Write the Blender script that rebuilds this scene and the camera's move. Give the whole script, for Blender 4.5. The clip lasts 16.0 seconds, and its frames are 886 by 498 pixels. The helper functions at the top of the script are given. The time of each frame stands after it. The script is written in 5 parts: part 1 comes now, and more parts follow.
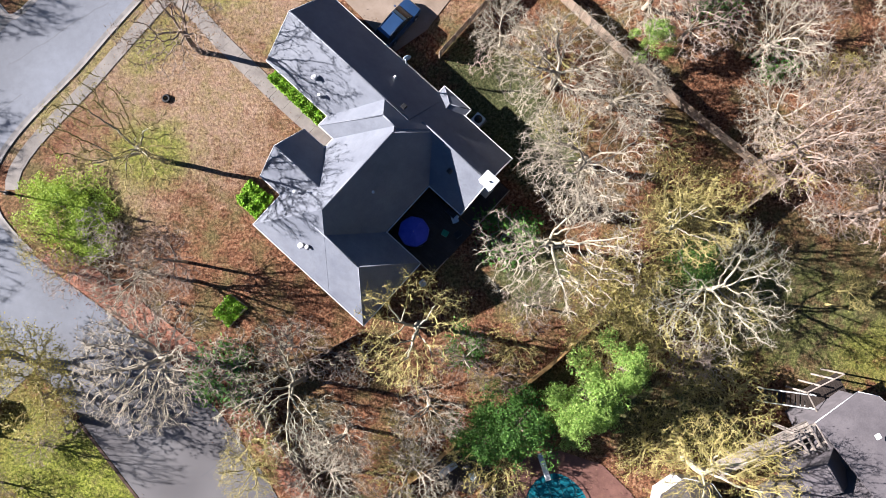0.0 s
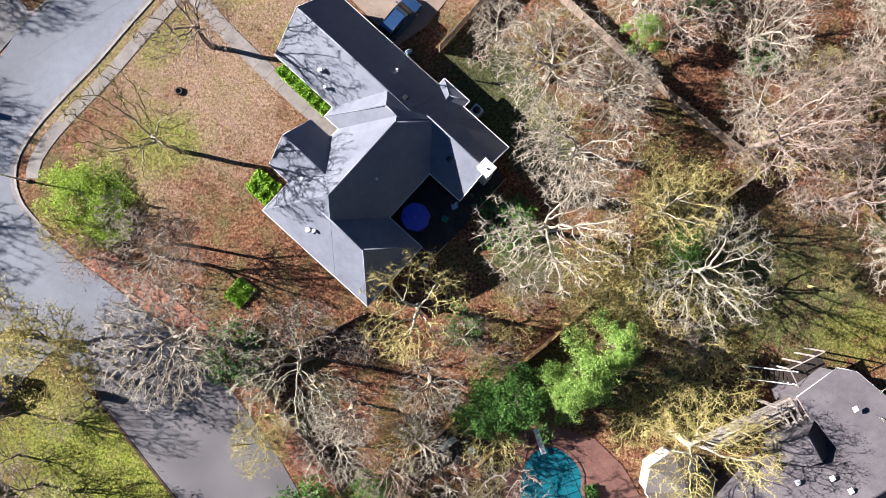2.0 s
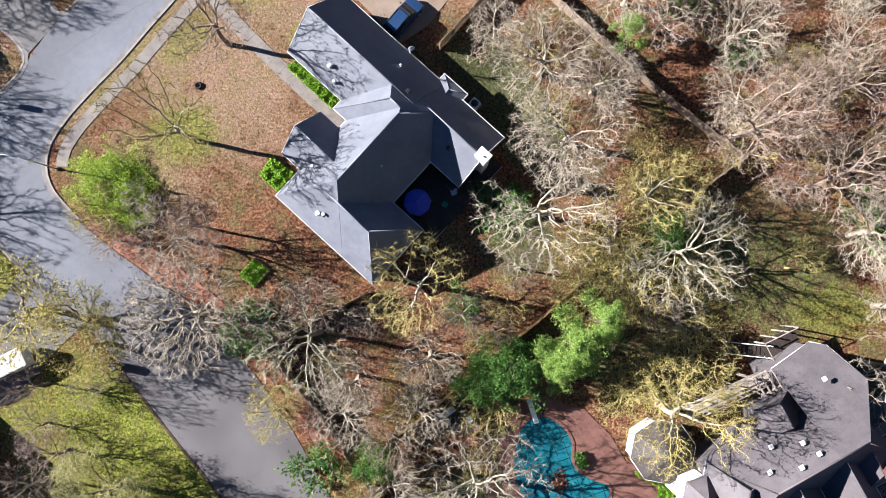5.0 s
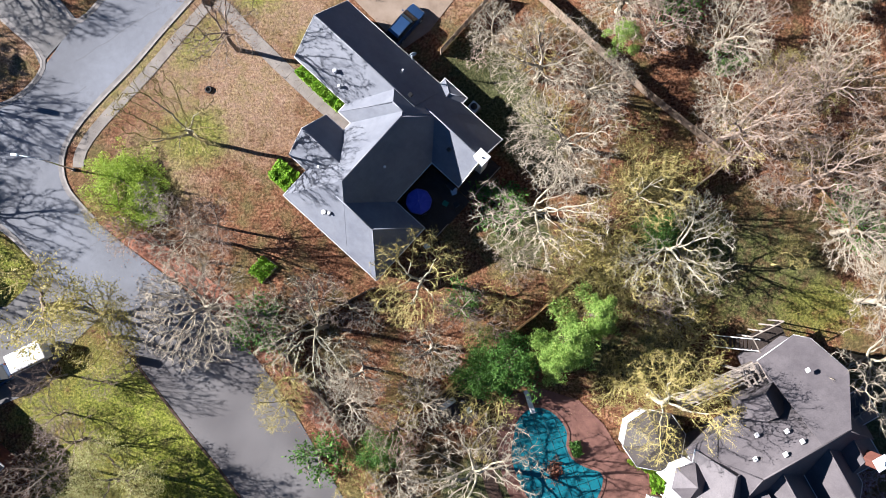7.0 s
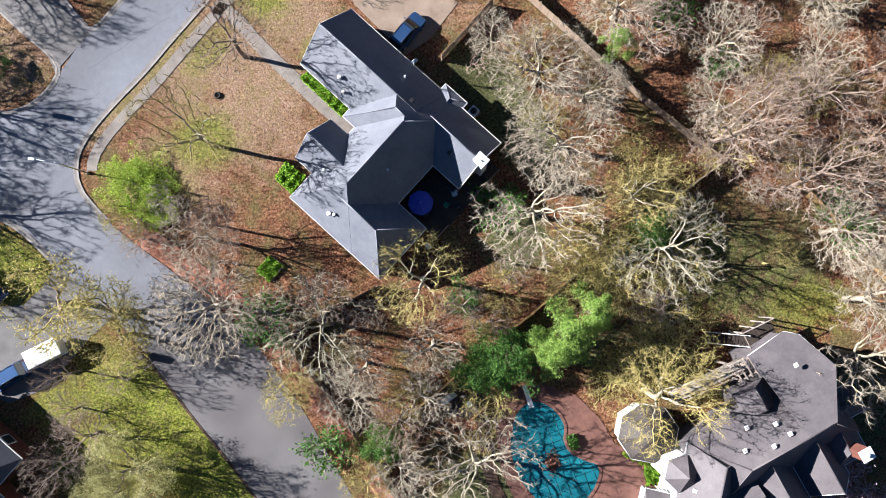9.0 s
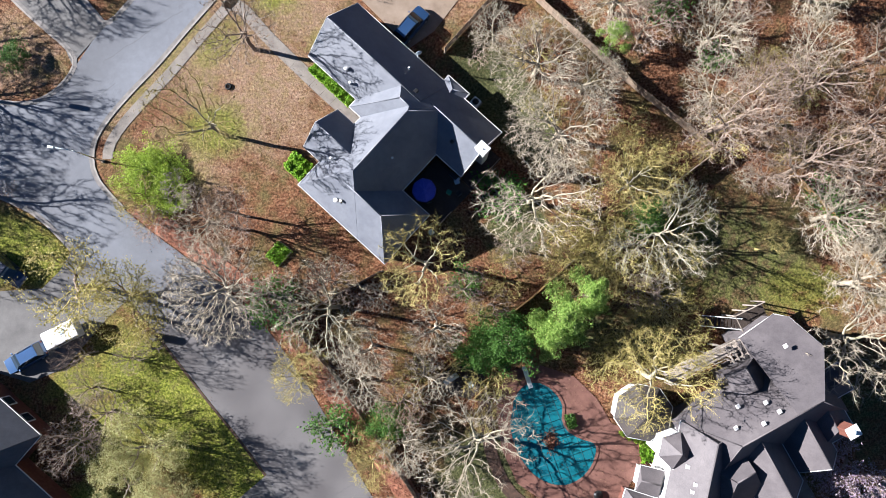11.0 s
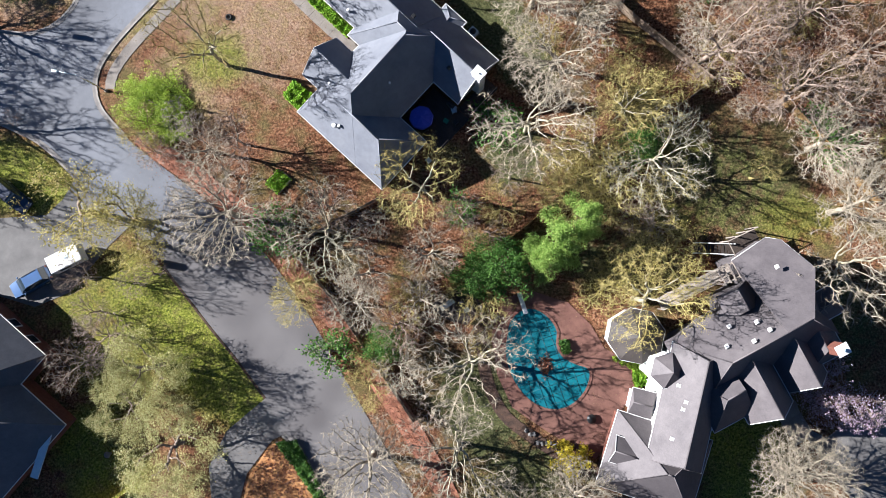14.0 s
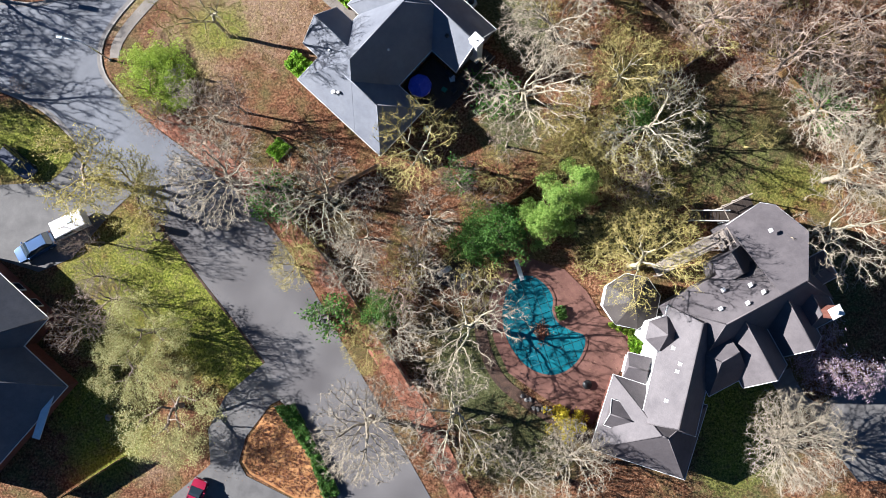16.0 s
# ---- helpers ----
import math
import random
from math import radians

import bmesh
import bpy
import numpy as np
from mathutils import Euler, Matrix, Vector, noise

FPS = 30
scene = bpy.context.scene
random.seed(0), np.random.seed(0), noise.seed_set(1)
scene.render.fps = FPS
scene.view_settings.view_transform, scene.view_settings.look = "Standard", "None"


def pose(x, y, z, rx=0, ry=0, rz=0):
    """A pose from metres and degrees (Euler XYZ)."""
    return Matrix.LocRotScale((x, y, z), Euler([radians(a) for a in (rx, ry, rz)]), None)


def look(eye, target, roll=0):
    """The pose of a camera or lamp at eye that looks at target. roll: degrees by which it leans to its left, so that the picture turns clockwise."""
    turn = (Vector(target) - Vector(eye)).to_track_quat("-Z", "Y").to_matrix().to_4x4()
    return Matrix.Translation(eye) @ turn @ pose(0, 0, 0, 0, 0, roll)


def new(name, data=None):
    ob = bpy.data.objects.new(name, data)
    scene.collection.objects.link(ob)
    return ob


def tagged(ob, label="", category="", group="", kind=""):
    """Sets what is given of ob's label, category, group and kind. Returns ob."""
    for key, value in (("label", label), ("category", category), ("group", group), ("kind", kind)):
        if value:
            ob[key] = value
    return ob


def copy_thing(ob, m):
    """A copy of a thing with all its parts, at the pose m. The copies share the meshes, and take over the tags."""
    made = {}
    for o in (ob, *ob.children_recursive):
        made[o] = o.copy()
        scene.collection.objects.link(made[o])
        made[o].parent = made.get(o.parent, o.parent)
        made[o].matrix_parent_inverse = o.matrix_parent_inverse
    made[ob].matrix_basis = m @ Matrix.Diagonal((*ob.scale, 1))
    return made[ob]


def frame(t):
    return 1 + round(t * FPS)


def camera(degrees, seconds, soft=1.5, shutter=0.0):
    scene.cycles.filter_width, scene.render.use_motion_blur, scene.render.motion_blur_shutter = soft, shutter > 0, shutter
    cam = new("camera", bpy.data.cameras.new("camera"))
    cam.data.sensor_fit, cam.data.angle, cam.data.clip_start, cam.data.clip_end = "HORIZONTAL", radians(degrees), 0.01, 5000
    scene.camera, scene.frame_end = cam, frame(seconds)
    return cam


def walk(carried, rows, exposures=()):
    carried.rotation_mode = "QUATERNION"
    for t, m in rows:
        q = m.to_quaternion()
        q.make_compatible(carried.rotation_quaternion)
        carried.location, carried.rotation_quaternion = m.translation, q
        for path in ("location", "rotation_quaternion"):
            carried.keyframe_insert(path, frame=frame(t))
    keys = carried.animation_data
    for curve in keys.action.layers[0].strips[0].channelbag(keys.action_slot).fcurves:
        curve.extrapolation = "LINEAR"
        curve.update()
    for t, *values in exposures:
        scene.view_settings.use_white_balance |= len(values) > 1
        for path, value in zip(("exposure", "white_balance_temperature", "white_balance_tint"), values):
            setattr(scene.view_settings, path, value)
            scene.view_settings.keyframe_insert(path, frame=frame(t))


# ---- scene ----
cam = camera(67.1, 16.0, soft=0.4)

PATH = [
    (0.0, -0.430, -3.112, 60.658, 3.238, -0.306, 0.341),
    (0.5, -0.357, -3.446, 61.321, 3.209, -0.227, 0.358),
    (1.0, -0.319, -3.821, 62.026, 3.186, -0.180, 0.319),
    (1.5, -0.301, -4.203, 62.771, 3.157, -0.159, 0.278),
    (2.0, -0.290, -4.571, 63.551, 3.119, -0.154, 0.263),
    (2.5, -0.268, -4.923, 64.351, 3.081, -0.148, 0.286),
    (3.0, -0.216, -5.267, 65.149, 3.062, -0.118, 0.337),
    (3.5, -0.111, -5.630, 65.914, 3.090, -0.038, 0.383),
    (4.0, 0.070, -6.052, 66.609, 3.205, 0.126, 0.372),
    (6.5, 0.218, -7.161, 70.315, 3.353, 0.286, 0.413),
    (7.0, 0.243, -7.132, 70.954, 3.278, 0.326, 0.387),
    (7.5, 0.293, -7.125, 71.571, 3.230, 0.383, 0.359),
    (8.0, 0.369, -7.139, 72.165, 3.208, 0.456, 0.330),
    (8.5, 0.469, -7.174, 72.736, 3.211, 0.547, 0.300),
    (11.0, 0.653, -8.715, 75.917, 3.048, 0.923, 0.416),
    (11.5, 0.679, -9.830, 76.190, 2.926, 0.892, 0.452),
    (12.0, 0.801, -11.036, 76.327, 2.782, 0.931, 0.487),
    (12.5, 0.996, -12.288, 76.394, 2.632, 1.022, 0.526),
    (13.0, 1.243, -13.550, 76.440, 2.494, 1.147, 0.574),
    (13.5, 1.522, -14.796, 76.501, 2.383, 1.292, 0.631),
    (14.0, 1.814, -16.009, 76.597, 2.316, 1.442, 0.697),
    (14.5, 2.101, -17.180, 76.734, 2.310, 1.586, 0.770),
    (15.0, 2.368, -18.311, 76.901, 2.381, 1.714, 0.848),
    (15.5, 2.599, -19.413, 77.073, 2.547, 1.816, 0.924),
    (16.0, 2.782, -20.506, 77.212, 2.822, 1.885, 0.991),
]
walk(cam, [(t, pose(*p)) for t, *p in PATH], [(0.0, 2.45, 5540, 18), (16.0, 2.34, 5440, 14)])

# ---- light ----
SUN_AZ = math.atan2(0.19, -0.98)          # where the sun stands, seen from above
SUN_EL = radians(24.5)
world = bpy.data.worlds.new("world")
scene.world = world
world.use_nodes = True
wn = world.node_tree.nodes
sky = wn.new("ShaderNodeTexSky")
sky.sky_type = "NISHITA"
sky.sun_disc = False
sky.sun_elevation = SUN_EL
sky.air_density, sky.dust_density, sky.ozone_density, sky.altitude = 1.5, 0.0, 9.0, 0
sky.sun_rotation = math.pi / 2 - SUN_AZ
world.node_tree.links.new(sky.outputs[0], wn["Background"].inputs[0])
wn["Background"].inputs[1].default_value = 0.0155
sun_data = bpy.data.lights.new("sun", "SUN")
sun_data.energy = 5.0
sun_data.angle = radians(0.55)
sun_data.color = (1.0, 0.91, 0.755)
sun = new("sun", sun_data)
sun.matrix_world = look((math.cos(SUN_AZ) * 90, math.sin(SUN_AZ) * 90, 90 * math.tan(SUN_EL)), (0, 0, 0))

# ---- materials ----


class Nodes:
    """Short words for building one node material."""

    def __init__(self, name):
        self.m = bpy.data.materials.new(name)
        self.m.use_nodes = True
        self.t = self.m.node_tree
        self.n = self.t.nodes
        self.b = self.n["Principled BSDF"]
        self.co = self.n.new("ShaderNodeTexCoord").outputs["Object"]

    def link(self, a, b):
        self.t.links.new(a, b)

    def noise(self, scale, detail=3.0, rough=0.6, stretch=None, source=None):
        co = source or self.co
        if stretch:
            mp = self.n.new("ShaderNodeMapping")
            mp.inputs["Scale"].default_value = stretch
            self.link(co, mp.inputs[0])
            co = mp.outputs[0]
        x = self.n.new("ShaderNodeTexNoise")
        x.inputs["Scale"].default_value = scale
        x.inputs["Detail"].default_value = detail
        x.inputs["Roughness"].default_value = rough
        self.link(co, x.inputs["Vector"])
        return x.outputs[0]

    def ramp(self, fac, *stops):
        r = self.n.new("ShaderNodeValToRGB")
        e = r.color_ramp.elements
        while len(e) < len(stops):
            e.new(0.5)
        for el, (p, c) in zip(e, stops):
            el.position = p
            el.color = (*c, 1) if len(c) == 3 else c
        self.link(fac, r.inputs[0])
        return r.outputs[0]

    def mix(self, fac, a, b, blend="MIX"):
        x = self.n.new("ShaderNodeMix")
        x.data_type, x.blend_type = "RGBA", blend
        for v, k in ((fac, 0), (a, 6), (b, 7)):
            if isinstance(v, (int, float)):
                x.inputs[k].default_value = v
            elif isinstance(v, tuple):
                x.inputs[k].default_value = (*v, 1)
            else:
                self.link(v, x.inputs[k])
        return x.outputs[2]

    def bump(self, height, strength=0.4, dist=0.03):
        x = self.n.new("ShaderNodeBump")
        x.inputs["Strength"].default_value = strength
        x.inputs["Distance"].default_value = dist
        self.link(height, x.inputs["Height"])
        self.link(x.outputs[0], self.b.inputs["Normal"])

    def done(self, colour, rough=0.8, metal=0.0, spec=0.3):
        if isinstance(colour, tuple):
            self.b.inputs["Base Color"].default_value = (*colour, 1)
        else:
            self.link(colour, self.b.inputs["Base Color"])
        self.b.inputs["Roughness"].default_value = rough
        self.b.inputs["Metallic"].default_value = metal
        self.b.inputs["Specular IOR Level"].default_value = spec
        return self.m


def grainy(name, a, b, scale=3.0, fine=25.0, rough=0.8, metal=0.0, spec=0.3, bump=0.3, vary=0.0, stretch=None):
    """A surface with stains at one scale and grain at another; vary: how far repeats differ."""
    k = Nodes(name)
    c = k.ramp(k.noise(scale, 4, 0.6, stretch), (0.3, a), (0.7, b))
    g = k.noise(fine, 2, 0.6, stretch)
    c = k.mix(0.55, c, k.ramp(g, (0.25, (0.55, 0.55, 0.55)), (0.75, (1.0, 1.0, 1.0))), "MULTIPLY")
    if vary:
        info = k.n.new("ShaderNodeObjectInfo").outputs["Random"]
        c = k.mix(1.0, c, k.ramp(info, (0.0, (1 - vary,) * 3), (1.0, (1.0, 1.0, 1.0))), "MULTIPLY")
    k.bump(g, bump)
    return k.done(c, rough, metal, spec)


def shingles(name, a, b, rough=0.55, gloss=0.4, ior=1.5):
    k = Nodes(name)
    k.b.inputs["IOR"].default_value = ior
    c = k.ramp(k.noise(0.35, 5, 0.65), (0.3, a), (0.7, b))
    tabs = k.noise(9.0, 2, 0.7)
    streak = k.noise(1.6, 3, 0.6)
    c = k.mix(0.6, c, k.ramp(tabs, (0.25, (0.6, 0.6, 0.62)), (0.7, (1, 1, 1))), "MULTIPLY")
    c = k.mix(0.5, c, k.ramp(streak, (0.35, (0.75, 0.74, 0.74)), (0.65, (1, 1, 1))), "MULTIPLY")
    k.bump(tabs, 0.35, 0.02)
    return k.done(c, rough, 0, gloss)


def leafy(name, a, b, c3, rough=0.6):
    """Foliage whose leaves differ in tint, with some light through them."""
    k = Nodes(name)
    g = k.n.new("ShaderNodeNewGeometry").outputs["Random Per Island"]
    col = k.ramp(g, (0.0, a), (0.5, b), (1.0, c3))
    col = k.mix(0.5, col, k.ramp(k.noise(0.8, 2), (0.3, (0.75, 0.75, 0.75)), (0.7, (1, 1, 1))), "MULTIPLY")
    k.done(col, rough, 0, 0.25)
    thin = k.n.new("ShaderNodeBsdfTranslucent")
    k.link(col, thin.inputs[0])
    both = k.n.new("ShaderNodeMixShader")
    both.inputs[0].default_value = 0.42
    k.link(k.b.outputs[0], both.inputs[1])
    k.link(thin.outputs[0], both.inputs[2])
    k.link(both.outputs[0], k.n["Material Output"].inputs[0])
    return k.m


def bark(name, a, b, c3):
    k = Nodes(name)
    c = k.ramp(k.noise(1.4, 4, 0.65, (1, 1, 0.4)), (0.28, a), (0.5, b), (0.75, c3))
    info = k.n.new("ShaderNodeObjectInfo").outputs["Random"]
    c = k.mix(1.0, c, k.ramp(info, (0.0, (0.72, 0.72, 0.72)), (1.0, (1, 1, 1))), "MULTIPLY")
    k.bump(k.noise(9, 3, 0.6, (1, 1, 0.3)), 0.4)
    return k.done(c, 0.85, 0, 0.2)


def ground_material():
    k = Nodes("ground_cover")
    at = k.n.new("ShaderNodeVertexColor")
    at.layer_name = "cover"
    sp = k.n.new("ShaderNodeSeparateColor")
    k.link(at.outputs[0], sp.inputs[0])
    big, mid, small, dot = k.noise(0.12, 4), k.noise(0.8, 5, 0.7), k.noise(3.6, 4, 0.75), k.noise(14.0, 2, 0.7)
    litter = k.ramp(small, (0.34, (0.06, 0.034, 0.02)), (0.44, (0.22, 0.108, 0.058)), (0.52, (0.42, 0.205, 0.115)), (0.60, (0.58, 0.37, 0.235)), (0.68, (0.66, 0.53, 0.38)))
    litter = k.mix(0.7, litter, k.ramp(mid, (0.38, (0.42, 0.34, 0.28)), (0.62, (1, 0.92, 0.80))), "MULTIPLY")
    litter = k.mix(k.ramp(k.noise(0.22, 4, 0.65), (0.47, (0, 0, 0)), (0.62, (0.75, 0.75, 0.75))), litter, k.ramp(small, (0.3, (0.10, 0.10, 0.035)), (0.7, (0.32, 0.28, 0.11))))
    dry = k.ramp(small, (0.34, (0.15, 0.09, 0.045)), (0.44, (0.35, 0.235, 0.13)), (0.54, (0.50, 0.365, 0.20)), (0.66, (0.70, 0.55, 0.36)))
    dry = k.mix(k.ramp(mid, (0.44, (0, 0, 0)), (0.64, (0.6, 0.6, 0.6))), dry, k.ramp(small, (0.36, (0.17, 0.075, 0.05)), (0.5, (0.44, 0.24, 0.18)), (0.64, (0.70, 0.49, 0.40))))
    dry = k.mix(k.ramp(k.noise(0.3, 4, 0.7), (0.48, (0, 0, 0)), (0.66, (0.7, 0.7, 0.7))), dry, k.ramp(small, (0.25, (0.11, 0.10, 0.03)), (0.5, (0.30, 0.26, 0.09)), (0.78, (0.48, 0.42, 0.19))))
    dry = k.mix(k.ramp(k.noise(1.5, 3, 0.6), (0.42, (0, 0, 0)), (0.62, (0.75, 0.75, 0.75))), dry, k.ramp(k.noise(5.5, 3, 0.7), (0.35, (0.34, 0.225, 0.15)), (0.65, (0.60, 0.43, 0.32))))
    dry = k.mix(k.ramp(k.noise(0.16, 5, 0.7), (0.53, (0, 0, 0)), (0.68, (0.8, 0.8, 0.8))), dry, litter)
    green = k.ramp(small, (0.36, (0.06, 0.085, 0.012)), (0.45, (0.22, 0.27, 0.03)), (0.55, (0.38, 0.42, 0.055)), (0.64, (0.62, 0.62, 0.15)))
    green = k.mix(k.ramp(mid, (0.45, (0, 0, 0)), (0.7, (0.7, 0.7, 0.7))), green, k.ramp(small, (0.3, (0.13, 0.10, 0.045)), (0.75, (0.38, 0.30, 0.14))))
    dull = k.ramp(small, (0.34, (0.04, 0.05, 0.018)), (0.5, (0.13, 0.145, 0.055)), (0.66, (0.27, 0.265, 0.13)))
    wob = k.ramp(mid, (0.3, (0, 0, 0)), (0.7, (1, 1, 1)))

    def weight(ch):
        add = k.n.new("ShaderNodeMath")
        add.operation = "MULTIPLY_ADD"
        k.link(wob, add.inputs[0])
        add.inputs[1].default_value = 0.5
        k.link(sp.outputs[ch], add.inputs[2])
        return k.ramp(add.outputs[0], (0.55, (0, 0, 0)), (0.95, (1, 1, 1)))

    c = k.mix(weight(0), litter, dry)
    c = k.mix(weight(2), c, dull)
    c = k.mix(weight(1), c, green)
    c = k.mix(1.0, c, k.ramp(dot, (0.38, (0.23, 0.22, 0.21)), (0.58, (0.53, 0.52, 0.51))), "MULTIPLY")
    c = k.mix(0.5, c, k.ramp(big, (0.3, (0.75, 0.72, 0.7)), (0.7, (1, 1, 1))), "MULTIPLY")
    k.bump(small, 0.8, 0.12)
    return k.done(c, 0.95, 0, 0.1)


def pool_cover_material():
    k = Nodes("pool_cover_mesh")
    c = k.ramp(k.noise(0.5, 4), (0.3, (0.0025, 0.074, 0.102)), (0.7, (0.0074, 0.124, 0.149)))
    c = k.mix(0.5, c, k.ramp(k.noise(7, 3), (0.3, (0.6, 0.6, 0.6)), (0.7, (1, 1, 1))), "MULTIPLY")
    k.bump(k.noise(1.2, 2), 0.3, 0.05)
    return k.done(c, 0.55, 0, 0.3)


def asphalt_material():
    k = Nodes("asphalt")
    c = k.ramp(k.noise(0.09, 2.5, 0.35), (0.3, (0.08, 0.082, 0.092)), (0.7, (0.15, 0.158, 0.18)))
    c = k.mix(0.5, c, k.ramp(k.noise(1.3, 4), (0.3, (0.7, 0.7, 0.7)), (0.7, (1, 1, 1))), "MULTIPLY")
    # tree shade over the lane that leads south, put into its colour: browner, darker
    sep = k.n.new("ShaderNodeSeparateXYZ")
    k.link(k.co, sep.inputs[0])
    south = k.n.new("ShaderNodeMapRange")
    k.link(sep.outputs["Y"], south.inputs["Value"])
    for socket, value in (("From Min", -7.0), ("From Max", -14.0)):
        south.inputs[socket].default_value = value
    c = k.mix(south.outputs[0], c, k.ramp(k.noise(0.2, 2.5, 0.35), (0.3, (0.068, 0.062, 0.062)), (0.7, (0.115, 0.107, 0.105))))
    g = k.noise(22, 2, 0.7)
    c = k.mix(0.5, c, k.ramp(g, (0.3, (0.65, 0.65, 0.65)), (0.7, (1, 1, 1))), "MULTIPLY")
    crack = k.n.new("ShaderNodeTexVoronoi")
    crack.feature = "DISTANCE_TO_EDGE"
    crack.inputs["Scale"].default_value = 0.11
    wv = k.mix(1.0, k.co, k.ramp(k.noise(0.22, 7, 0.7), (0.2, (0, 0, 0)), (0.8, (9, 7, 0))), "ADD")
    k.link(wv, crack.inputs["Vector"])
    c = k.mix(k.ramp(crack.outputs["Distance"], (0.0015, (0.5, 0.5, 0.5)), (0.006, (0, 0, 0))), c, (0.06, 0.06, 0.062))
    k.bump(g, 0.3, 0.01)
    return k.done(c, 0.8, 0, 0.3)


M_GROUND = ground_material()
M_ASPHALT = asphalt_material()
M_CONCRETE = grainy("concrete", (0.135, 0.117, 0.1), (0.21, 0.185, 0.16), 0.8, 18, 0.85, vary=0.08)
M_DRIVE = grainy("driveway_concrete", (0.085, 0.08, 0.077), (0.135, 0.128, 0.122), 0.5, 14, 0.85, vary=0.12)
M_TANDRIVE = grainy("tan_concrete", (0.15, 0.11, 0.077), (0.23, 0.177, 0.133), 0.5, 14, 0.85)
M_KERB = grainy("kerb_concrete", (0.18, 0.16, 0.142), (0.27, 0.245, 0.22), 1.2, 16, 0.85)
M_GUTTER = grainy("gutter_concrete", (0.11, 0.102, 0.095), (0.19, 0.172, 0.158), 1.0, 14, 0.85)
M_ROOF1 = shingles("slate_grey_shingle", (0.08, 0.086, 0.105), (0.122, 0.129, 0.147), 0.6, 0.5, 1.5)
M_ROOF2 = shingles("weathered_grey_shingle", (0.062, 0.054, 0.057), (0.1, 0.088, 0.089), 0.7, 0.3, 1.5)
M_ROOF4 = shingles("brown_shingle", (0.03, 0.025, 0.022), (0.06, 0.05, 0.044), 0.7, 0.3, 1.5)
M_ROOF3 = shingles("dark_grey_shingle", (0.063, 0.0644, 0.0728), (0.098, 0.098, 0.105), 0.6)
M_WHITE = grainy("white_paint", (0.518, 0.511, 0.497), (0.605, 0.598, 0.583), 2, 30, 0.5, bump=0.1)
M_BRICK = grainy("red_brick", (0.11, 0.037, 0.025), (0.17, 0.065, 0.043), 3, 12, 0.85, vary=0.3)
M_SIDING = grainy("grey_siding", (0.065, 0.058, 0.059), (0.1, 0.087, 0.09), 1.5, 14, 0.8)
M_TANWALL = grainy("tan_brick_wall", (0.15, 0.1, 0.075), (0.21, 0.15, 0.11), 2, 14, 0.85)
M_DECK = grainy("dark_stained_deck", (0.028, 0.02, 0.016), (0.05, 0.037, 0.029), 1.5, 20, 0.7, vary=0.3)
M_WOOD = grainy("weathered_fence_wood", (0.23, 0.165, 0.115), (0.33, 0.255, 0.19), 1.5, 18, 0.8, vary=0.35)
M_PALEWOOD = grainy("pale_weathered_boards", (0.23, 0.19, 0.155), (0.33, 0.285, 0.24), 1.5, 18, 0.75, vary=0.3)
M_GOLDWOOD = grainy("golden_fence_wood", (0.21, 0.12, 0.04), (0.3, 0.19, 0.075), 1.5, 18, 0.8, vary=0.3)
M_PAVER = grainy("red_paver", (0.105, 0.048, 0.035), (0.18, 0.087, 0.065), 0.7, 9, 0.85, vary=0.25)
M_COVER = pool_cover_material()
M_STRAP = grainy("cover_strap", (0.0030, 0.043, 0.058), (0.0075, 0.065, 0.08), 3, 20, 0.6)
M_STRAW = grainy("pine_straw", (0.125, 0.043, 0.024), (0.35, 0.16, 0.098), 1.1, 7, 0.95, bump=0.9)
M_MULCH = grainy("orange_mulch", (0.24, 0.095, 0.03), (0.42, 0.22, 0.085), 1.1, 6, 0.95, bump=0.9)
M_BEDSOIL = grainy("dark_bark_mulch", (0.022, 0.015, 0.011), (0.08, 0.045, 0.03), 1.4, 8, 0.95, bump=0.9)
M_BLUE = grainy("blue_canvas", (0.032, 0.04, 0.259), (0.054, 0.065, 0.36), 1.5, 30, 0.7, bump=0.15)
M_GLASS = Nodes("dark_window_glass").done((0.02, 0.028, 0.035), 0.06, 0, 0.5)
M_TYRE = grainy("tyre_rubber", (0.0060, 0.0060, 0.0060), (0.015, 0.015, 0.015), 6, 40, 0.85)
M_STEEL = Nodes("brushed_steel").done((0.5, 0.5, 0.5), 0.35, 1.0)
M_PALE = grainy("pale_plastic", (0.396, 0.475, 0.504), (0.49, 0.562, 0.576), 3, 20, 0.45, bump=0.05)
M_BLACK = grainy("black_metal", (0.0060, 0.0060, 0.0065), (0.015, 0.015, 0.016), 4, 30, 0.45, bump=0.1)
M_GREENPL = grainy("green_plastic", (0.015, 0.125, 0.08), (0.025, 0.175, 0.11), 4, 30, 0.4, bump=0.05)
M_ROCK = grainy("grey_rock", (0.1, 0.095, 0.09), (0.19, 0.18, 0.17), 2, 10, 0.9, vary=0.3, bump=0.6)
M_BARK_W = bark("pale_grey_bark", (0.16, 0.131, 0.093), (0.265, 0.225, 0.165), (0.35, 0.305, 0.232))
M_BARK_Y = bark("lichen_yellow_bark", (0.165, 0.13, 0.042), (0.27, 0.22, 0.082), (0.37, 0.315, 0.135))
M_BARK_R = bark("reddish_brown_twigs", (0.13, 0.095, 0.072), (0.22, 0.168, 0.13), (0.31, 0.25, 0.205))
M_BARK_T = bark("cream_white_bark", (0.19, 0.168, 0.11), (0.28, 0.25, 0.175), (0.36, 0.33, 0.245))
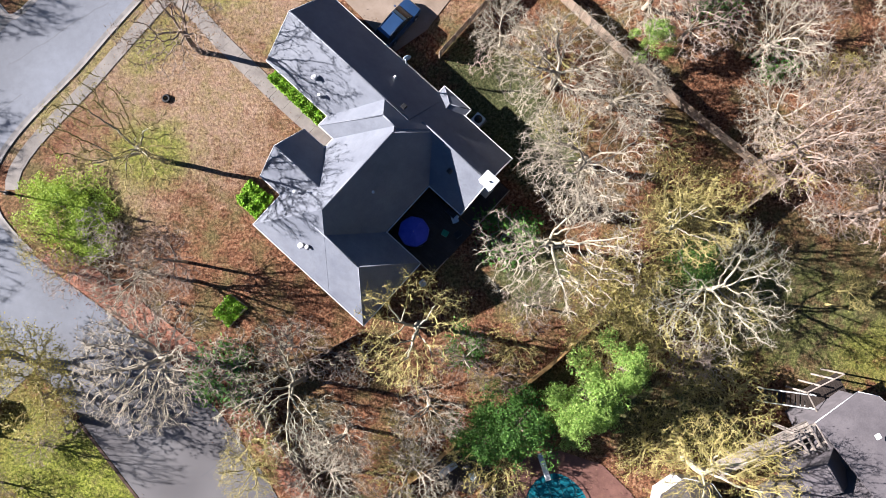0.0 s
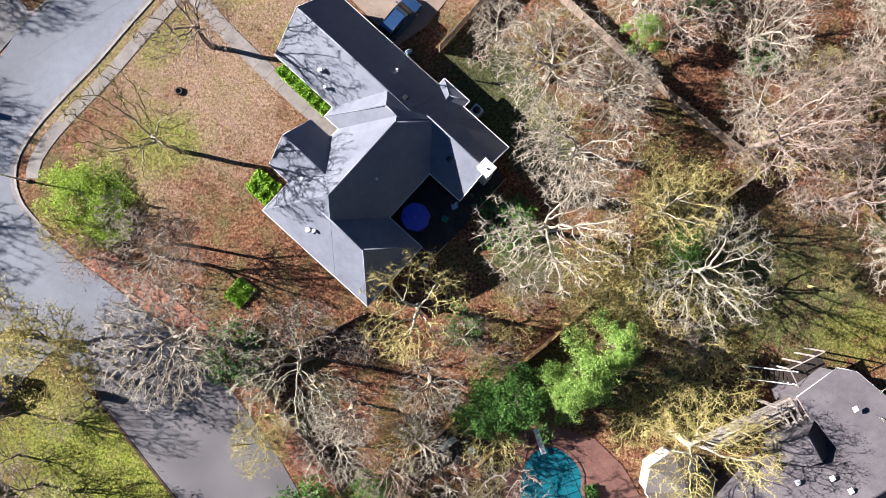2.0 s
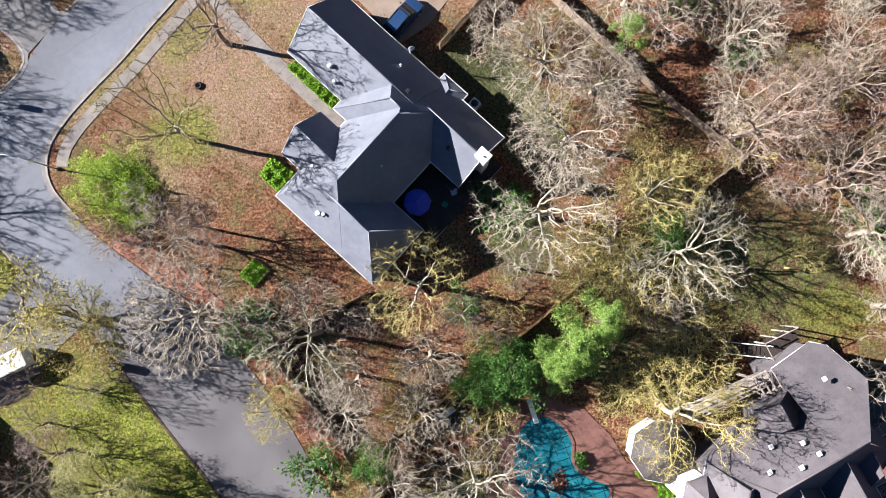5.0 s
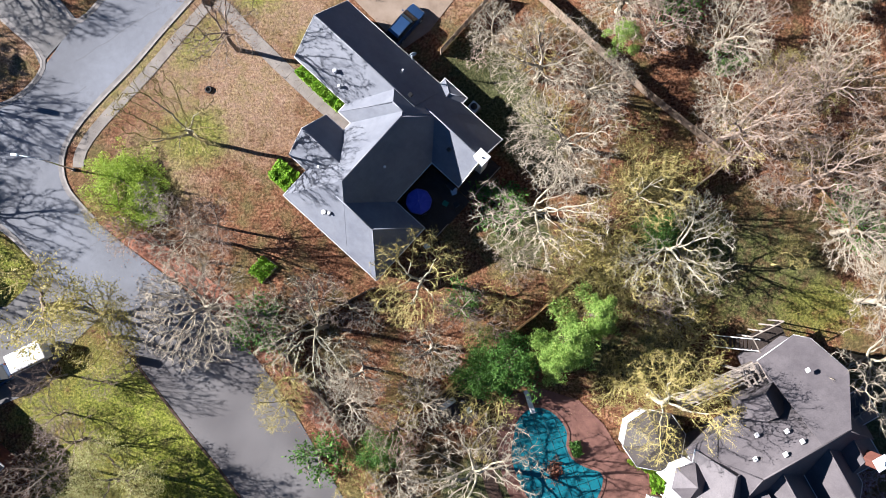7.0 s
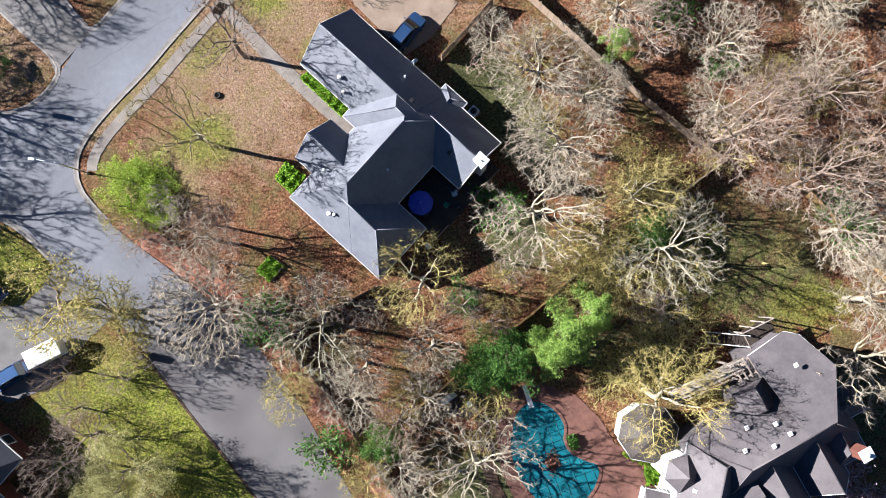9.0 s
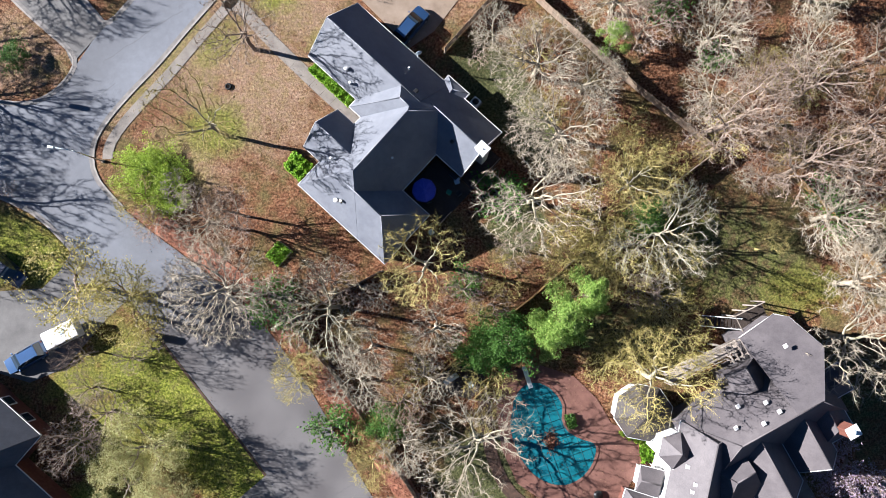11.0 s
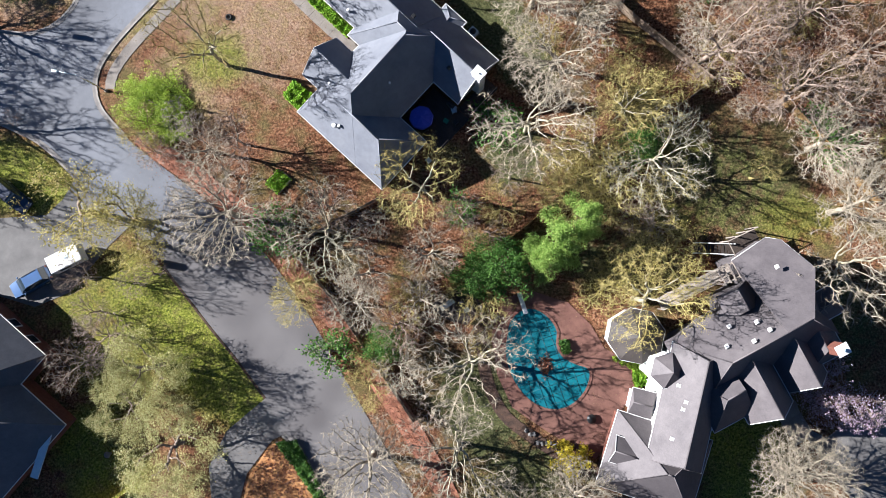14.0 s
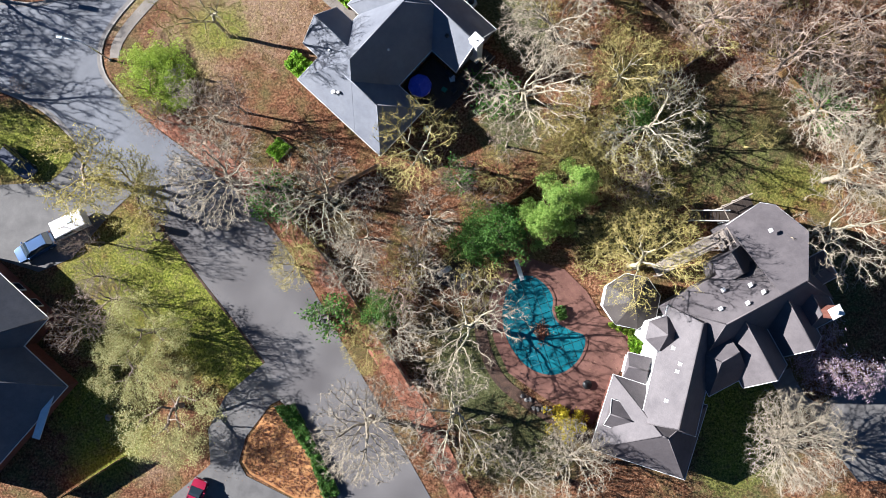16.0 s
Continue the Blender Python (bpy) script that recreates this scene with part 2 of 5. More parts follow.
M_LEAF_Y = leafy("yellow_green_buds", (0.185, 0.16, 0.03), (0.29, 0.25, 0.055), (0.38, 0.335, 0.10))
M_LEAF_O = leafy("olive_leaves", (0.24, 0.235, 0.08), (0.36, 0.35, 0.13), (0.46, 0.44, 0.21))
M_LEAF_G = leafy("bright_green_needles", (0.11, 0.19, 0.03), (0.205, 0.32, 0.055), (0.35, 0.46, 0.12))
M_LEAF_D = leafy("dark_green_leaves", (0.03, 0.075, 0.012), (0.06, 0.135, 0.02), (0.12, 0.23, 0.04))
M_LEAF_P = leafy("yellow_green_needles", (0.136, 0.21, 0.0126), (0.255, 0.357, 0.0245), (0.3655, 0.4725, 0.056))
M_LEAF_B = leafy("brown_leaves", (0.1, 0.06, 0.03), (0.17, 0.105, 0.055), (0.25, 0.175, 0.105))
M_LEAF_S = leafy("rust_leaves", (0.08, 0.028, 0.015), (0.18, 0.075, 0.043), (0.29, 0.18, 0.125))
M_HEDGE = leafy("lime_green_hedge", (0.108, 0.238, 0.0086), (0.194, 0.36, 0.018), (0.302, 0.461, 0.043))
M_PETAL = leafy("pink_blossom", (0.26, 0.17, 0.24), (0.35, 0.26, 0.33), (0.425, 0.37, 0.4))
M_YELLOWBLOOM = leafy("yellow_bloom", (0.26, 0.2, 0.0050), (0.35, 0.28, 0.01), (0.4, 0.34, 0.03))


def paint(name, colour):
    k = Nodes(name)
    k.b.inputs["Coat Weight"].default_value = 0.7
    return k.done(k.ramp(k.noise(1.5, 3), (0.3, tuple(v * 0.5 for v in colour)), (0.7, tuple(v * 0.6 for v in colour))), 0.35, 0.3, 0.5)


# ---- mesh words ----


def thing(name, x, y, z, label, category, group="", kind="", turn=0.0):
    ob = new(name)
    ob.empty_display_size = 0.3
    ob.matrix_world = pose(x, y, z, 0, 0, turn)
    return tagged(ob, label, category, group, kind)


def raw(name, verts, faces, material, parent=None, label="", smooth=False, kind="", category=""):
    me = bpy.data.meshes.new(name)
    me.from_pydata([tuple(v) for v in verts], [], faces)
    me.update()
    if smooth:
        me.polygons.foreach_set("use_smooth", [True] * len(me.polygons))
    for m in material if isinstance(material, (list, tuple)) else [material]:
        me.materials.append(m)
    ob = new(name, me)
    ob.parent = parent
    return tagged(ob, label, category, "", kind)


def part(name, bm, material, parent=None, label="", smooth=False):
    me = bpy.data.meshes.new(name)
    bm.normal_update()
    bm.to_mesh(me)
    bm.free()
    if smooth:
        me.polygons.foreach_set("use_smooth", [True] * len(me.polygons))
    me.materials.append(material)
    ob = new(name, me)
    ob.parent = parent
    return tagged(ob, label)


def add_box(bm, cx, cy, cz, sx, sy, sz, turn=0.0, bevel=0.0, taper=1.0, m=None):
    """A box with its centre, sizes, a turn about z, rounded edges and a narrower top."""
    r = bmesh.ops.create_cube(bm, size=1.0)
    vs = r["verts"]
    for v in vs:
        k = taper if v.co.z > 0 else 1.0
        v.co = Vector((v.co.x * sx * k, v.co.y * sy * k, v.co.z * sz))
    if bevel:
        es = list({e for v in vs for e in v.link_edges})
        out = bmesh.ops.bevel(bm, geom=es, offset=bevel, segments=2, affect="EDGES", profile=0.6)
        vs = list({v for f in out["faces"] for v in f.verts} | {v for v in vs if v.is_valid})
    bmesh.ops.transform(bm, matrix=(m or Matrix()) @ pose(cx, cy, cz, 0, 0, turn), verts=vs)
    return vs


def add_tube(bm, a, b, r0, r1=None, sides=8):
    a, b = Vector(a), Vector(b)
    d = b - a
    r = bmesh.ops.create_cone(bm, cap_ends=True, segments=sides, radius1=r0, radius2=r0 if r1 is None else r1, depth=d.length)
    bmesh.ops.transform(bm, matrix=Matrix.Translation((a + b) / 2) @ d.to_track_quat("Z", "Y").to_matrix().to_4x4(), verts=r["verts"])


def boxed(name, material, parent, cx, cy, cz, sx, sy, sz, turn=0.0, bevel=0.02, taper=1.0, label=""):
    bm = bmesh.new()
    add_box(bm, cx, cy, cz, sx, sy, sz, turn, bevel, taper)
    return part(name, bm, material, parent, label)


def tubed(name, material, parent, a, b, r0, r1=None, sides=8, label=""):
    bm = bmesh.new()
    add_tube(bm, a, b, r0, r1, sides)
    return part(name, bm, material, parent, label, True)


def slab(name, outline, z0, z1, material, parent=None, label="", kind="", category=""):
    """A flat plate with an outline, from z0 up to z1."""
    n = len(outline)
    v = [(x, y, z0) for x, y in outline] + [(x, y, z1) for x, y in outline]
    area = sum(outline[i][0] * outline[(i + 1) % n][1] - outline[(i + 1) % n][0] * outline[i][1] for i in range(n))
    ring = list(range(n)) if area > 0 else list(range(n))[::-1]
    f = [[n + i for i in ring], ring[::-1]]
    f += [[ring[i], ring[(i + 1) % n], n + ring[(i + 1) % n], n + ring[i]] for i in range(n)]
    ob = raw(name, v, f, material, parent, label, False, kind, category)
    bm = bmesh.new()
    bm.from_mesh(ob.data)
    bmesh.ops.triangulate(bm, faces=[q for q in bm.faces if len(q.verts) > 4])
    bm.to_mesh(ob.data)
    bm.free()
    return ob


def smooth_line(points, step=0.8):
    """A soft curve through a few points, cut into even steps."""
    p = [Vector(q) for q in points]
    p = [2 * p[0] - p[1]] + p + [2 * p[-1] - p[-2]]
    out = []
    for i in range(1, len(p) - 2):
        n = max(2, int((p[i + 1] - p[i]).length / step))
        for j in range(n):
            t = j / n
            a, b, c, d = p[i - 1:i + 3]
            out.append(0.5 * (2 * b + (c - a) * t + (2 * a - 5 * b + 4 * c - d) * t * t + (3 * b - a - 3 * c + d) * t ** 3))
    out.append(p[-2])
    return out


def offset_line(line, d):
    """The line moved sideways, to its left."""
    out = []
    for i, q in enumerate(line):
        t = (line[min(i + 1, len(line) - 1)] - line[max(i - 1, 0)]).normalized()
        out.append(q + Vector((-t.y, t.x)) * d)
    return out


def strip(name, line, d0, d1, z0, z1, material, parent=None, label="", kind="", category=""):
    """A band along a line, between two offsets from it, as a solid."""
    a, b = offset_line(line, d0), offset_line(line, d1)
    v, f = [], []
    for p, q in zip(a, b):
        v += [(p.x, p.y, z0), (q.x, q.y, z0), (q.x, q.y, z1), (p.x, p.y, z1)]
    for i in range(len(a) - 1):
        o = 4 * i
        f += [(o + 3, o + 2, o + 6, o + 7), (o, o + 3, o + 7, o + 4), (o + 2, o + 1, o + 5, o + 6), (o + 1, o, o + 4, o + 5)]
    e = 4 * (len(a) - 1)
    f += [(0, 1, 2, 3), (e + 3, e + 2, e + 1, e)]
    return raw(name, v, f, material, parent, label, False, kind, category)


# ---- ground ----
COVER = []


def cover(ch, x, y, rx, ry, turn=0.0, w=1.0):
    """Where a kind of ground cover lies: 0 dry tan grass, 1 green grass, 2 dull grass; the rest is leaf litter."""
    COVER.append((ch, x, y, rx, ry, radians(turn), w))


cover(0, -24, 15, 13, 9, -40)
cover(0, -18, 24, 9, 5, -40)
cover(0, -30, 5, 8, 6, -40, 0.75)
cover(0, -52, 18, 8, 6, 0, 0.9)
cover(0, 0, 24, 6, 5, 0, 0.6)
cover(1, -21, 26, 5, 4, -40, 0.78)
cover(1, -27.5, -24, 12, 6.5, -52, 1.25)
cover(1, -34, -21, 11, 7, -52, 0.9)
cover(1, -51, -5.0, 9, 4.4, -15, 1.2)
cover(1, 13, 10, 5, 8, 30, 0.3)
# dull grass laid here to paint in the house's longer shadow
cover(2, 6.5, 12.5, 10, 4, -52, 1.3)
cover(1, -38, -27, 8, 6, -52, 0.8)
cover(1, -24, -29, 7, 4, -52, 1.3)
cover(2, 8, -2, 5, 5, 0, 0.9)
cover(0, -33.5, 17.0, 12, 2.6, 49, 1.2)
cover(1, -33.5, 17.0, 12, 2.2, 49, 0.55)
cover(1, -41, -35, 6, 4, 40, 0.9)
cover(1, 33, -6, 10, 8, 0, 0.42)
cover(1, 40, -9, 7, 4, 0, 0.7)
cover(1, -27, 9, 5, 4, 0, 0.82)
cover(1, -33, 3, 5, 4, 0, 0.85)
cover(1, -14, 19, 4, 3, 0, 0.62)
cover(1, -27, 19, 5, 2.5, 45, 0.68)
cover(1, 26, -9, 6, 4, 0, 0.55)
cover(2, 33, -5, 12, 9, 0, 0.8)
cover(2, 20, -14, 9, 4, 0, 0.8)
cover(2, 4, -31, 5.5, 8, 20, 1.1)
cover(2, 9, -39, 8, 6, 0, 0.9)
cover(1, 34, -38, 4.5, 7, -25, 0.9)
cover(2, 34, -38, 7, 10, -25, 0.9)
cover(1, -38, -40, 6, 5, 35, 1.0)
cover(1, -42, -20, 5, 4, 35, 0.8)
cover(1, 33, -33, 7, 5, 29, 0.9)
cover(1, 27, -2, 6, 6, 0, 0.6)
cover(0, -33, -42, 4, 3, 35, 0.8)
cover(1, 22, 4, 4, 3, 0, 0.5)
cover(2, 45, -20, 6, 8, 0, 0.8)


def build_ground():
    fine = list(np.arange(-64, 64.1, 1.0))
    far = [70, 80, 95, 120, 160, 230, 350, 600, 1200, 2500]
    xs = np.array([-f for f in far[::-1]] + fine + far)
    ys = xs - 6.0
    n = len(xs)
    gx, gy = np.meshgrid(xs, ys)
    z = np.full_like(gx, -0.02)
    verts = np.stack([gx, gy, z], 2).reshape(-1, 3)
    idx = np.arange(n * n).reshape(n, n)
    quads = np.stack([idx[:-1, :-1], idx[:-1, 1:], idx[1:, 1:], idx[1:, :-1]], 2).reshape(-1, 4)
    ob = raw("ground", verts, quads.tolist(), M_GROUND, None, "brown leaf litter and patchy winter grass on level ground", False, "structure", "ground")
    col = np.zeros((n * n, 4), np.float32)
    col[:, 3] = 1
    for ch, x, y, rx, ry, a, w in COVER:
        dx, dy = verts[:, 0] - x, verts[:, 1] - y
        p = (dx * math.cos(a) + dy * math.sin(a)) / rx
        q = (-dx * math.sin(a) + dy * math.cos(a)) / ry
        r = np.sqrt(p * p + q * q)
        col[:, ch] = np.maximum(col[:, ch], w * np.clip(1.45 - r, 0, 1) * 0.8)
    layer = ob.data.color_attributes.new("cover", "FLOAT_COLOR", "POINT")
    layer.data.foreach_set("color", col.ravel())
    return ob


build_ground()

# the kerb line on the inner side of the bend, and the two lines across the road from it
K_IN = smooth_line([(10, 69), (-9, 46.4), (-27.8, 24), (-30.9, 20.3), (-33.9, 16.6), (-37, 13.2), (-39.4, 10.3), (-40.9, 7.7), (-41.2, 5.5),
                    (-40.7, 3.6), (-39.4, 1.8), (-35.8, -1.6), (-28.5, -7), (-21.6, -12.8), (-16.2, -19.6), (-11.9, -26.7), (-8, -33), (-2, -43), (12, -66)])
K_OUT = smooth_line([(-36.5, -10.6), (-33, -14.6), (-29.8, -18.5), (-26.6, -22.4), (-23.5, -26), (-20.2, -30.2)])
K_OUT2 = smooth_line([(-18.2, -34.4), (-16.4, -36), (-14, -39.9), (-11.2, -45.3), (1, -66)])
K_WEST = smooth_line([(-70, 4), (-56, 2.2), (-49.6, 0), (-46.4, -2), (-43.2, -5.1)])
K_NW = smooth_line([(-70, 11), (-55, 12.2), (-49.5, 12.0), (-46.4, 13.1), (-44.2, 15.4), (-43.8, 17.2), (-45.1, 18.9), (-47.6, 21), (-52, 25), (-64, 37)])
K_N = smooth_line([(-56, 41), (-43, 24.6), (-41.2, 22.1), (-40.3, 21.6), (-39.3, 22.1), (-37, 24.7), (-18.5, 46.7), (1, 70)])
road_edge = [tuple(p) for p in K_IN] + [tuple(p) for p in K_OUT2[::-1]] + [tuple(p) for p in K_OUT[::-1]]
road_edge += [tuple(p) for p in K_WEST[::-1]] + [tuple(p) for p in K_NW if p.y < 17 and p.x < -43.9] + [tuple(p) for p in K_N if p.y > 21.5 and p.x > -40.4]
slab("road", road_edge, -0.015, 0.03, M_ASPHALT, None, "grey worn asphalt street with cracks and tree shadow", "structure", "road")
slab("driveway_north", [(-44.0, 16.6), (-40.0, 21.4), (-43, 24.9), (-56, 41.2), (-64.3, 37.3), (-52, 25), (-47.6, 21), (-45.1, 18.9)], -0.012, 0.036, M_DRIVE, None,
     "pale concrete driveway apron beside the street", "structure", "driveway")
for nm, line, side in (("kerb_inner", K_IN, 1), ("kerb_island", K_OUT2, -1), ("kerb_west", K_WEST, -1), ("kerb_corner", K_NW, 1), ("kerb_north", K_N, 1)):
    run = [p for p in line if p.y > -0.5] if nm == "kerb_inner" else line
    strip(nm, run, 0, 0.22 * side, -0.015, 0.065, M_KERB, None, "low weathered concrete kerb along the street", "structure", "kerb")
    strip(nm.replace("kerb", "gutter"), run, -0.003 * side, -0.38 * side, -0.012, 0.045, M_GUTTER, None, "stained concrete gutter strip beside the kerb", "structure", "gutter")

# shadow line along the lawn, painted as a dark strip in mulch colour
strip("lawn_edge", K_OUT, -0.05, -0.3, -0.012, 0.05, M_BEDSOIL, None, "dark strip drawn as the shadow line between the lawn and the street", "structure", "edging")
slab("driveway_west", [(-43.2, -5.1), (-36.5, -10.6), (-39, -13), (-43.5, -18.5), (-47.5, -20.2), (-62, -16), (-62, -10.4), (-52, -9.9), (-46.5, -9.5), (-44.6, -7.6)], -0.013, 0.034, M_DRIVE, None,
     "wide pale concrete driveway with parked vehicles", "structure", "driveway")
slab("driveway_south", [(-20.2, -30.2), (-18.2, -34.4), (-19.4, -35), (-22.2, -38.8), (-22.9, -41.6), (-22, -43.2), (-15, -46.4), (-15, -60), (-40, -60), (-32, -47), (-28, -43.6),
                        (-26.2, -42), (-26.6, -38), (-24.7, -34.1), (-22.1, -31.8)], -0.011, 0.038, M_DRIVE, None, "light worn concrete driveway curving round a planted island", "structure", "driveway")
slab("driveway_house", [(-10.3, 24.3), (-8.4, 22.4), (-4.6, 18.6), (-1.8, 20.6), (1.2, 24.6), (-8, 36), (-14, 31)], -0.01, 0.03, M_TANDRIVE, None, "tan concrete driveway at the back of the house", "structure", "driveway")
slab("driveway_east", [(39.1, -31.6), (41, -32.6), (43, -33.6), (46, -31.5), (62, -22), (70, -40), (47, -42), (43.5, -37.5), (42.2, -35.4)], -0.01, 0.03, M_DRIVE, None,
     "shaded concrete driveway before the large house", "structure", "driveway")
slab("planting_island", [(-18.3, -34.9), (-19.7, -35.6), (-22.0, -39.2), (-22.5, -41.6), (-21.6, -42.9), (-16.4, -45.5), (-11.8, -45.5), (-14.2, -40.2), (-16.7, -36.4)], -0.005, 0.13, M_MULCH, None,
     "planted island covered with orange mulch and leaves", "structure", "planting bed")
strip("straw_bed", smooth_line([(-36.5, -0.9), (-33.5, -3.3), (-28.3, -7.0), (-21.0, -12.9), (-15.6, -19.2), (-10.6, -25.6), (-5.4, -33), (-1.2, -40), (3, -48)]), 0.1, 2.45, -0.01, 0.10, M_STRAW, None,
      "long bed of reddish pine straw beside the street", "structure", "planting bed")

# ---- houses ----


def roof_block(parent, m, material, wall, u0, u1, v0, v1, z, pitch, axis="u", end0=0.0, end1=0.0, base=0.0, inset=0.45, trim=True, plain=(), ridge=None):
    """One wing of a house: its walls, a hip or gable roof over them and the white boards along the eaves.
    end0, end1: how far the hips run in from each end of the ridge; 0 is a gable. ridge: its place and height where it is off the middle."""
    if axis == "v":
        m = m @ pose(0, 0, 0, 0, 0, 90)
        u0, u1, v0, v1 = v0, v1, -u1, -u0
    h = (v1 - v0) / 2
    top, mid, t = z + h * pitch, (v0 + v1) / 2, 0.16
    if ridge:
        mid, top = ridge
    c = [(u0, v0), (u1, v0), (u1, v1), (u0, v1)]
    verts = [(x, y, z - t) for x, y in c] + [(x, y, z) for x, y in c] + [(u0 + end0, mid, top), (u1 - end1, mid, top)]
    faces = [(0, 3, 2, 1), (0, 1, 5, 4), (1, 2, 6, 5), (2, 3, 7, 6), (3, 0, 4, 7), (4, 5, 9, 8), (6, 7, 8, 9), (5, 6, 9), (7, 4, 8)]
    roof = raw("roof", verts, faces, material, parent)
    roof.matrix_basis = m
    a, b, d, e = u0 + inset, u1 - inset, v0 + inset, v1 - inset
    if not end0:
        roof_gable(parent, m, wall, u0 + 0.02, -1, v0, v1, mid, z, top)
    if not end1:
        roof_gable(parent, m, wall, u1 - 0.02, 1, v0, v1, mid, z, top)
    w = slab("wall", [(a, d), (b, d), (b, e), (a, e)], base, z - t - 0.003, wall, parent)
    w.matrix_basis = m
    if trim:
        for x0, y0, x1, y1 in ((u0, v0, u1, v0), (u1, v0, u1, v1), (u1, v1, u0, v1), (u0, v1, u0, v0)):
            dx, dy = x1 - x0, y1 - y0
            n = math.hypot(dx, dy)
            if (not end0 and x0 == x1 == u0) or (not end1 and x0 == x1 == u1):
                continue
            boxed("eave_board", M_WHITE, parent, (x0 + x1) / 2 + dy / n * 0.03, (y0 + y1) / 2 - dx / n * 0.03, z - 0.06, n + 0.06, 0.06, 0.15,
                  math.degrees(math.atan2(dy, dx)), 0, 1.0, "white painted eave board").matrix_basis = m
        for gable, x in ((not end0, u0 - 0.03), (not end1, u1 + 0.03)):
            if gable:
                for y in (v0, v1):
                    tubed("rake_board", M_WHITE, parent, (x, y, z), (x, mid, top), 0.045, 0.045, 4, "white painted rake board").matrix_basis = m
    tubed("ridge_cap", material, parent, (u0 + end0, mid, top - 0.03), (u1 - end1, mid, top - 0.03), 0.09, 0.09, 6).matrix_basis = m
    for i, (cx, cy, p) in enumerate(((u0, v0, 0), (u0, v1, 0), (u1, v0, 1), (u1, v1, 1))):
        if (end0, end1)[p] > 0.5 and i not in plain:
            tubed("hip_cap", material, parent, (cx, cy, z - 0.03), (u0 + end0 if p == 0 else u1 - end1, mid, top - 0.03), 0.06, 0.06, 5).matrix_basis = m
    return top


def roof_gable(parent, m, wall, x, side, v0, v1, mid, z, top):
    x2 = x + 0.012 * side
    v = [(x, v0 + 0.1, z - 0.05), (x, v1 - 0.1, z - 0.05), (x, mid, top - 0.12), (x2, v0 + 0.1, z - 0.05), (x2, v1 - 0.1, z - 0.05), (x2, mid, top - 0.12)]
    f = [(0, 2, 1), (3, 4, 5), (0, 1, 4, 3), (1, 2, 5, 4), (2, 0, 3, 5)]
    raw("gable_wall", v, f, wall, parent).matrix_basis = m


def vent(parent, m, x, y, z, size=0.16, kind="pipe"):
    bm = bmesh.new()
    if kind == "pipe":
        add_tube(bm, (x, y, z - 0.3), (x, y, z + 0.35), size * 0.5, size * 0.5, 10)
        add_tube(bm, (x, y, z + 0.35), (x, y, z + 0.5), size * 0.9, size * 0.7, 10)
    else:
        add_box(bm, x, y, z, size * 2.2, size * 2.2, size, 0, 0.03, 0.8)
    part("roof_vent", bm, M_WHITE if kind != "dark" else M_BLACK, parent, "white metal roof vent").matrix_basis = m


def shed_roof(parent, m, outline, z, v_top, fall, material, wall):
    """A single sloping roof plane over an outline, with walls under it."""
    n = len(outline)
    v = [(x, y, z + (y - v_top) * fall - 0.16) for x, y in outline] + [(x, y, z + (y - v_top) * fall) for x, y in outline]
    f = [list(range(n)), [n + i for i in range(n)][::-1]] + [(i, n + i, n + (i + 1) % n, (i + 1) % n) for i in range(n)]
    raw("roof", v, f, material, parent).matrix_basis = m
    cx, cy = sum(p[0] for p in outline) / n, sum(p[1] for p in outline) / n
    slab("wall", [(cx + (x - cx) * 0.93, cy + (y - cy) * 0.93) for x, y in outline], 0, z + min((y - v_top) * fall for _, y in outline) - 0.2, wall, parent).matrix_basis = m
    for i in range(n):
        (x0, y0), (x1, y1) = outline[i], outline[(i + 1) % n]
        if min(y0, y1) > 0:
            tubed("eave_board", M_WHITE, parent, (x0, y0, z + (y0 - v_top) * fall - 0.06), (x1, y1, z + (y1 - v_top) * fall - 0.06), 0.05, 0.05, 5, "white painted eave board").matrix_basis = m


ID = Matrix()
house = thing("house", 0, 0, 0, "one-storey brick house with a steep grey shingle hip roof", "house", turn=-42)
Z1, P1 = 2.7, 0.93
roof_block(house, ID, M_ROOF1, M_TANWALL, -22.9, -9.0, 1.85, 9.97, Z1, 0.86, "u", 0, 0.4)
roof_block(house, ID, M_ROOF1, M_TANWALL, -9.0, -1.1, 3.3, 9.96, Z1 - 0.005, 0.83, "u", 0.4, 0)
roof_block(house, ID, M_ROOF1, M_TANWALL, -15.6, -4.95, 0.72, 9.98, Z1, P1, "u", 4.6, 4.35, ridge=(4.6, 7.1), plain=(1, 2, 3))
roof_block(house, ID, M_ROOF1, M_TANWALL, -13.85, -4.85, -9.5, 9.9, Z1, 1.06, "v", 5.13, 5.83, plain=(0, 1))
roof_block(house, ID, M_ROOF1, M_TANWALL, -9.6, -0.83, -9.49, -2.2, Z1 - 0.01, P1, "u", 0.3, 3.4)
roof_block(house, ID, M_ROOF1, M_TANWALL, -16.3, -9.5, -6.0, -0.4, Z1 - 0.02, 1.0, "u", 0, 0.3)
roof_block(house, ID, M_ROOF1, M_TANWALL, -9.8, -6.7, 8.2, 10.75, Z1 - 0.03, 0.4, "v", 0.3, 1.0)
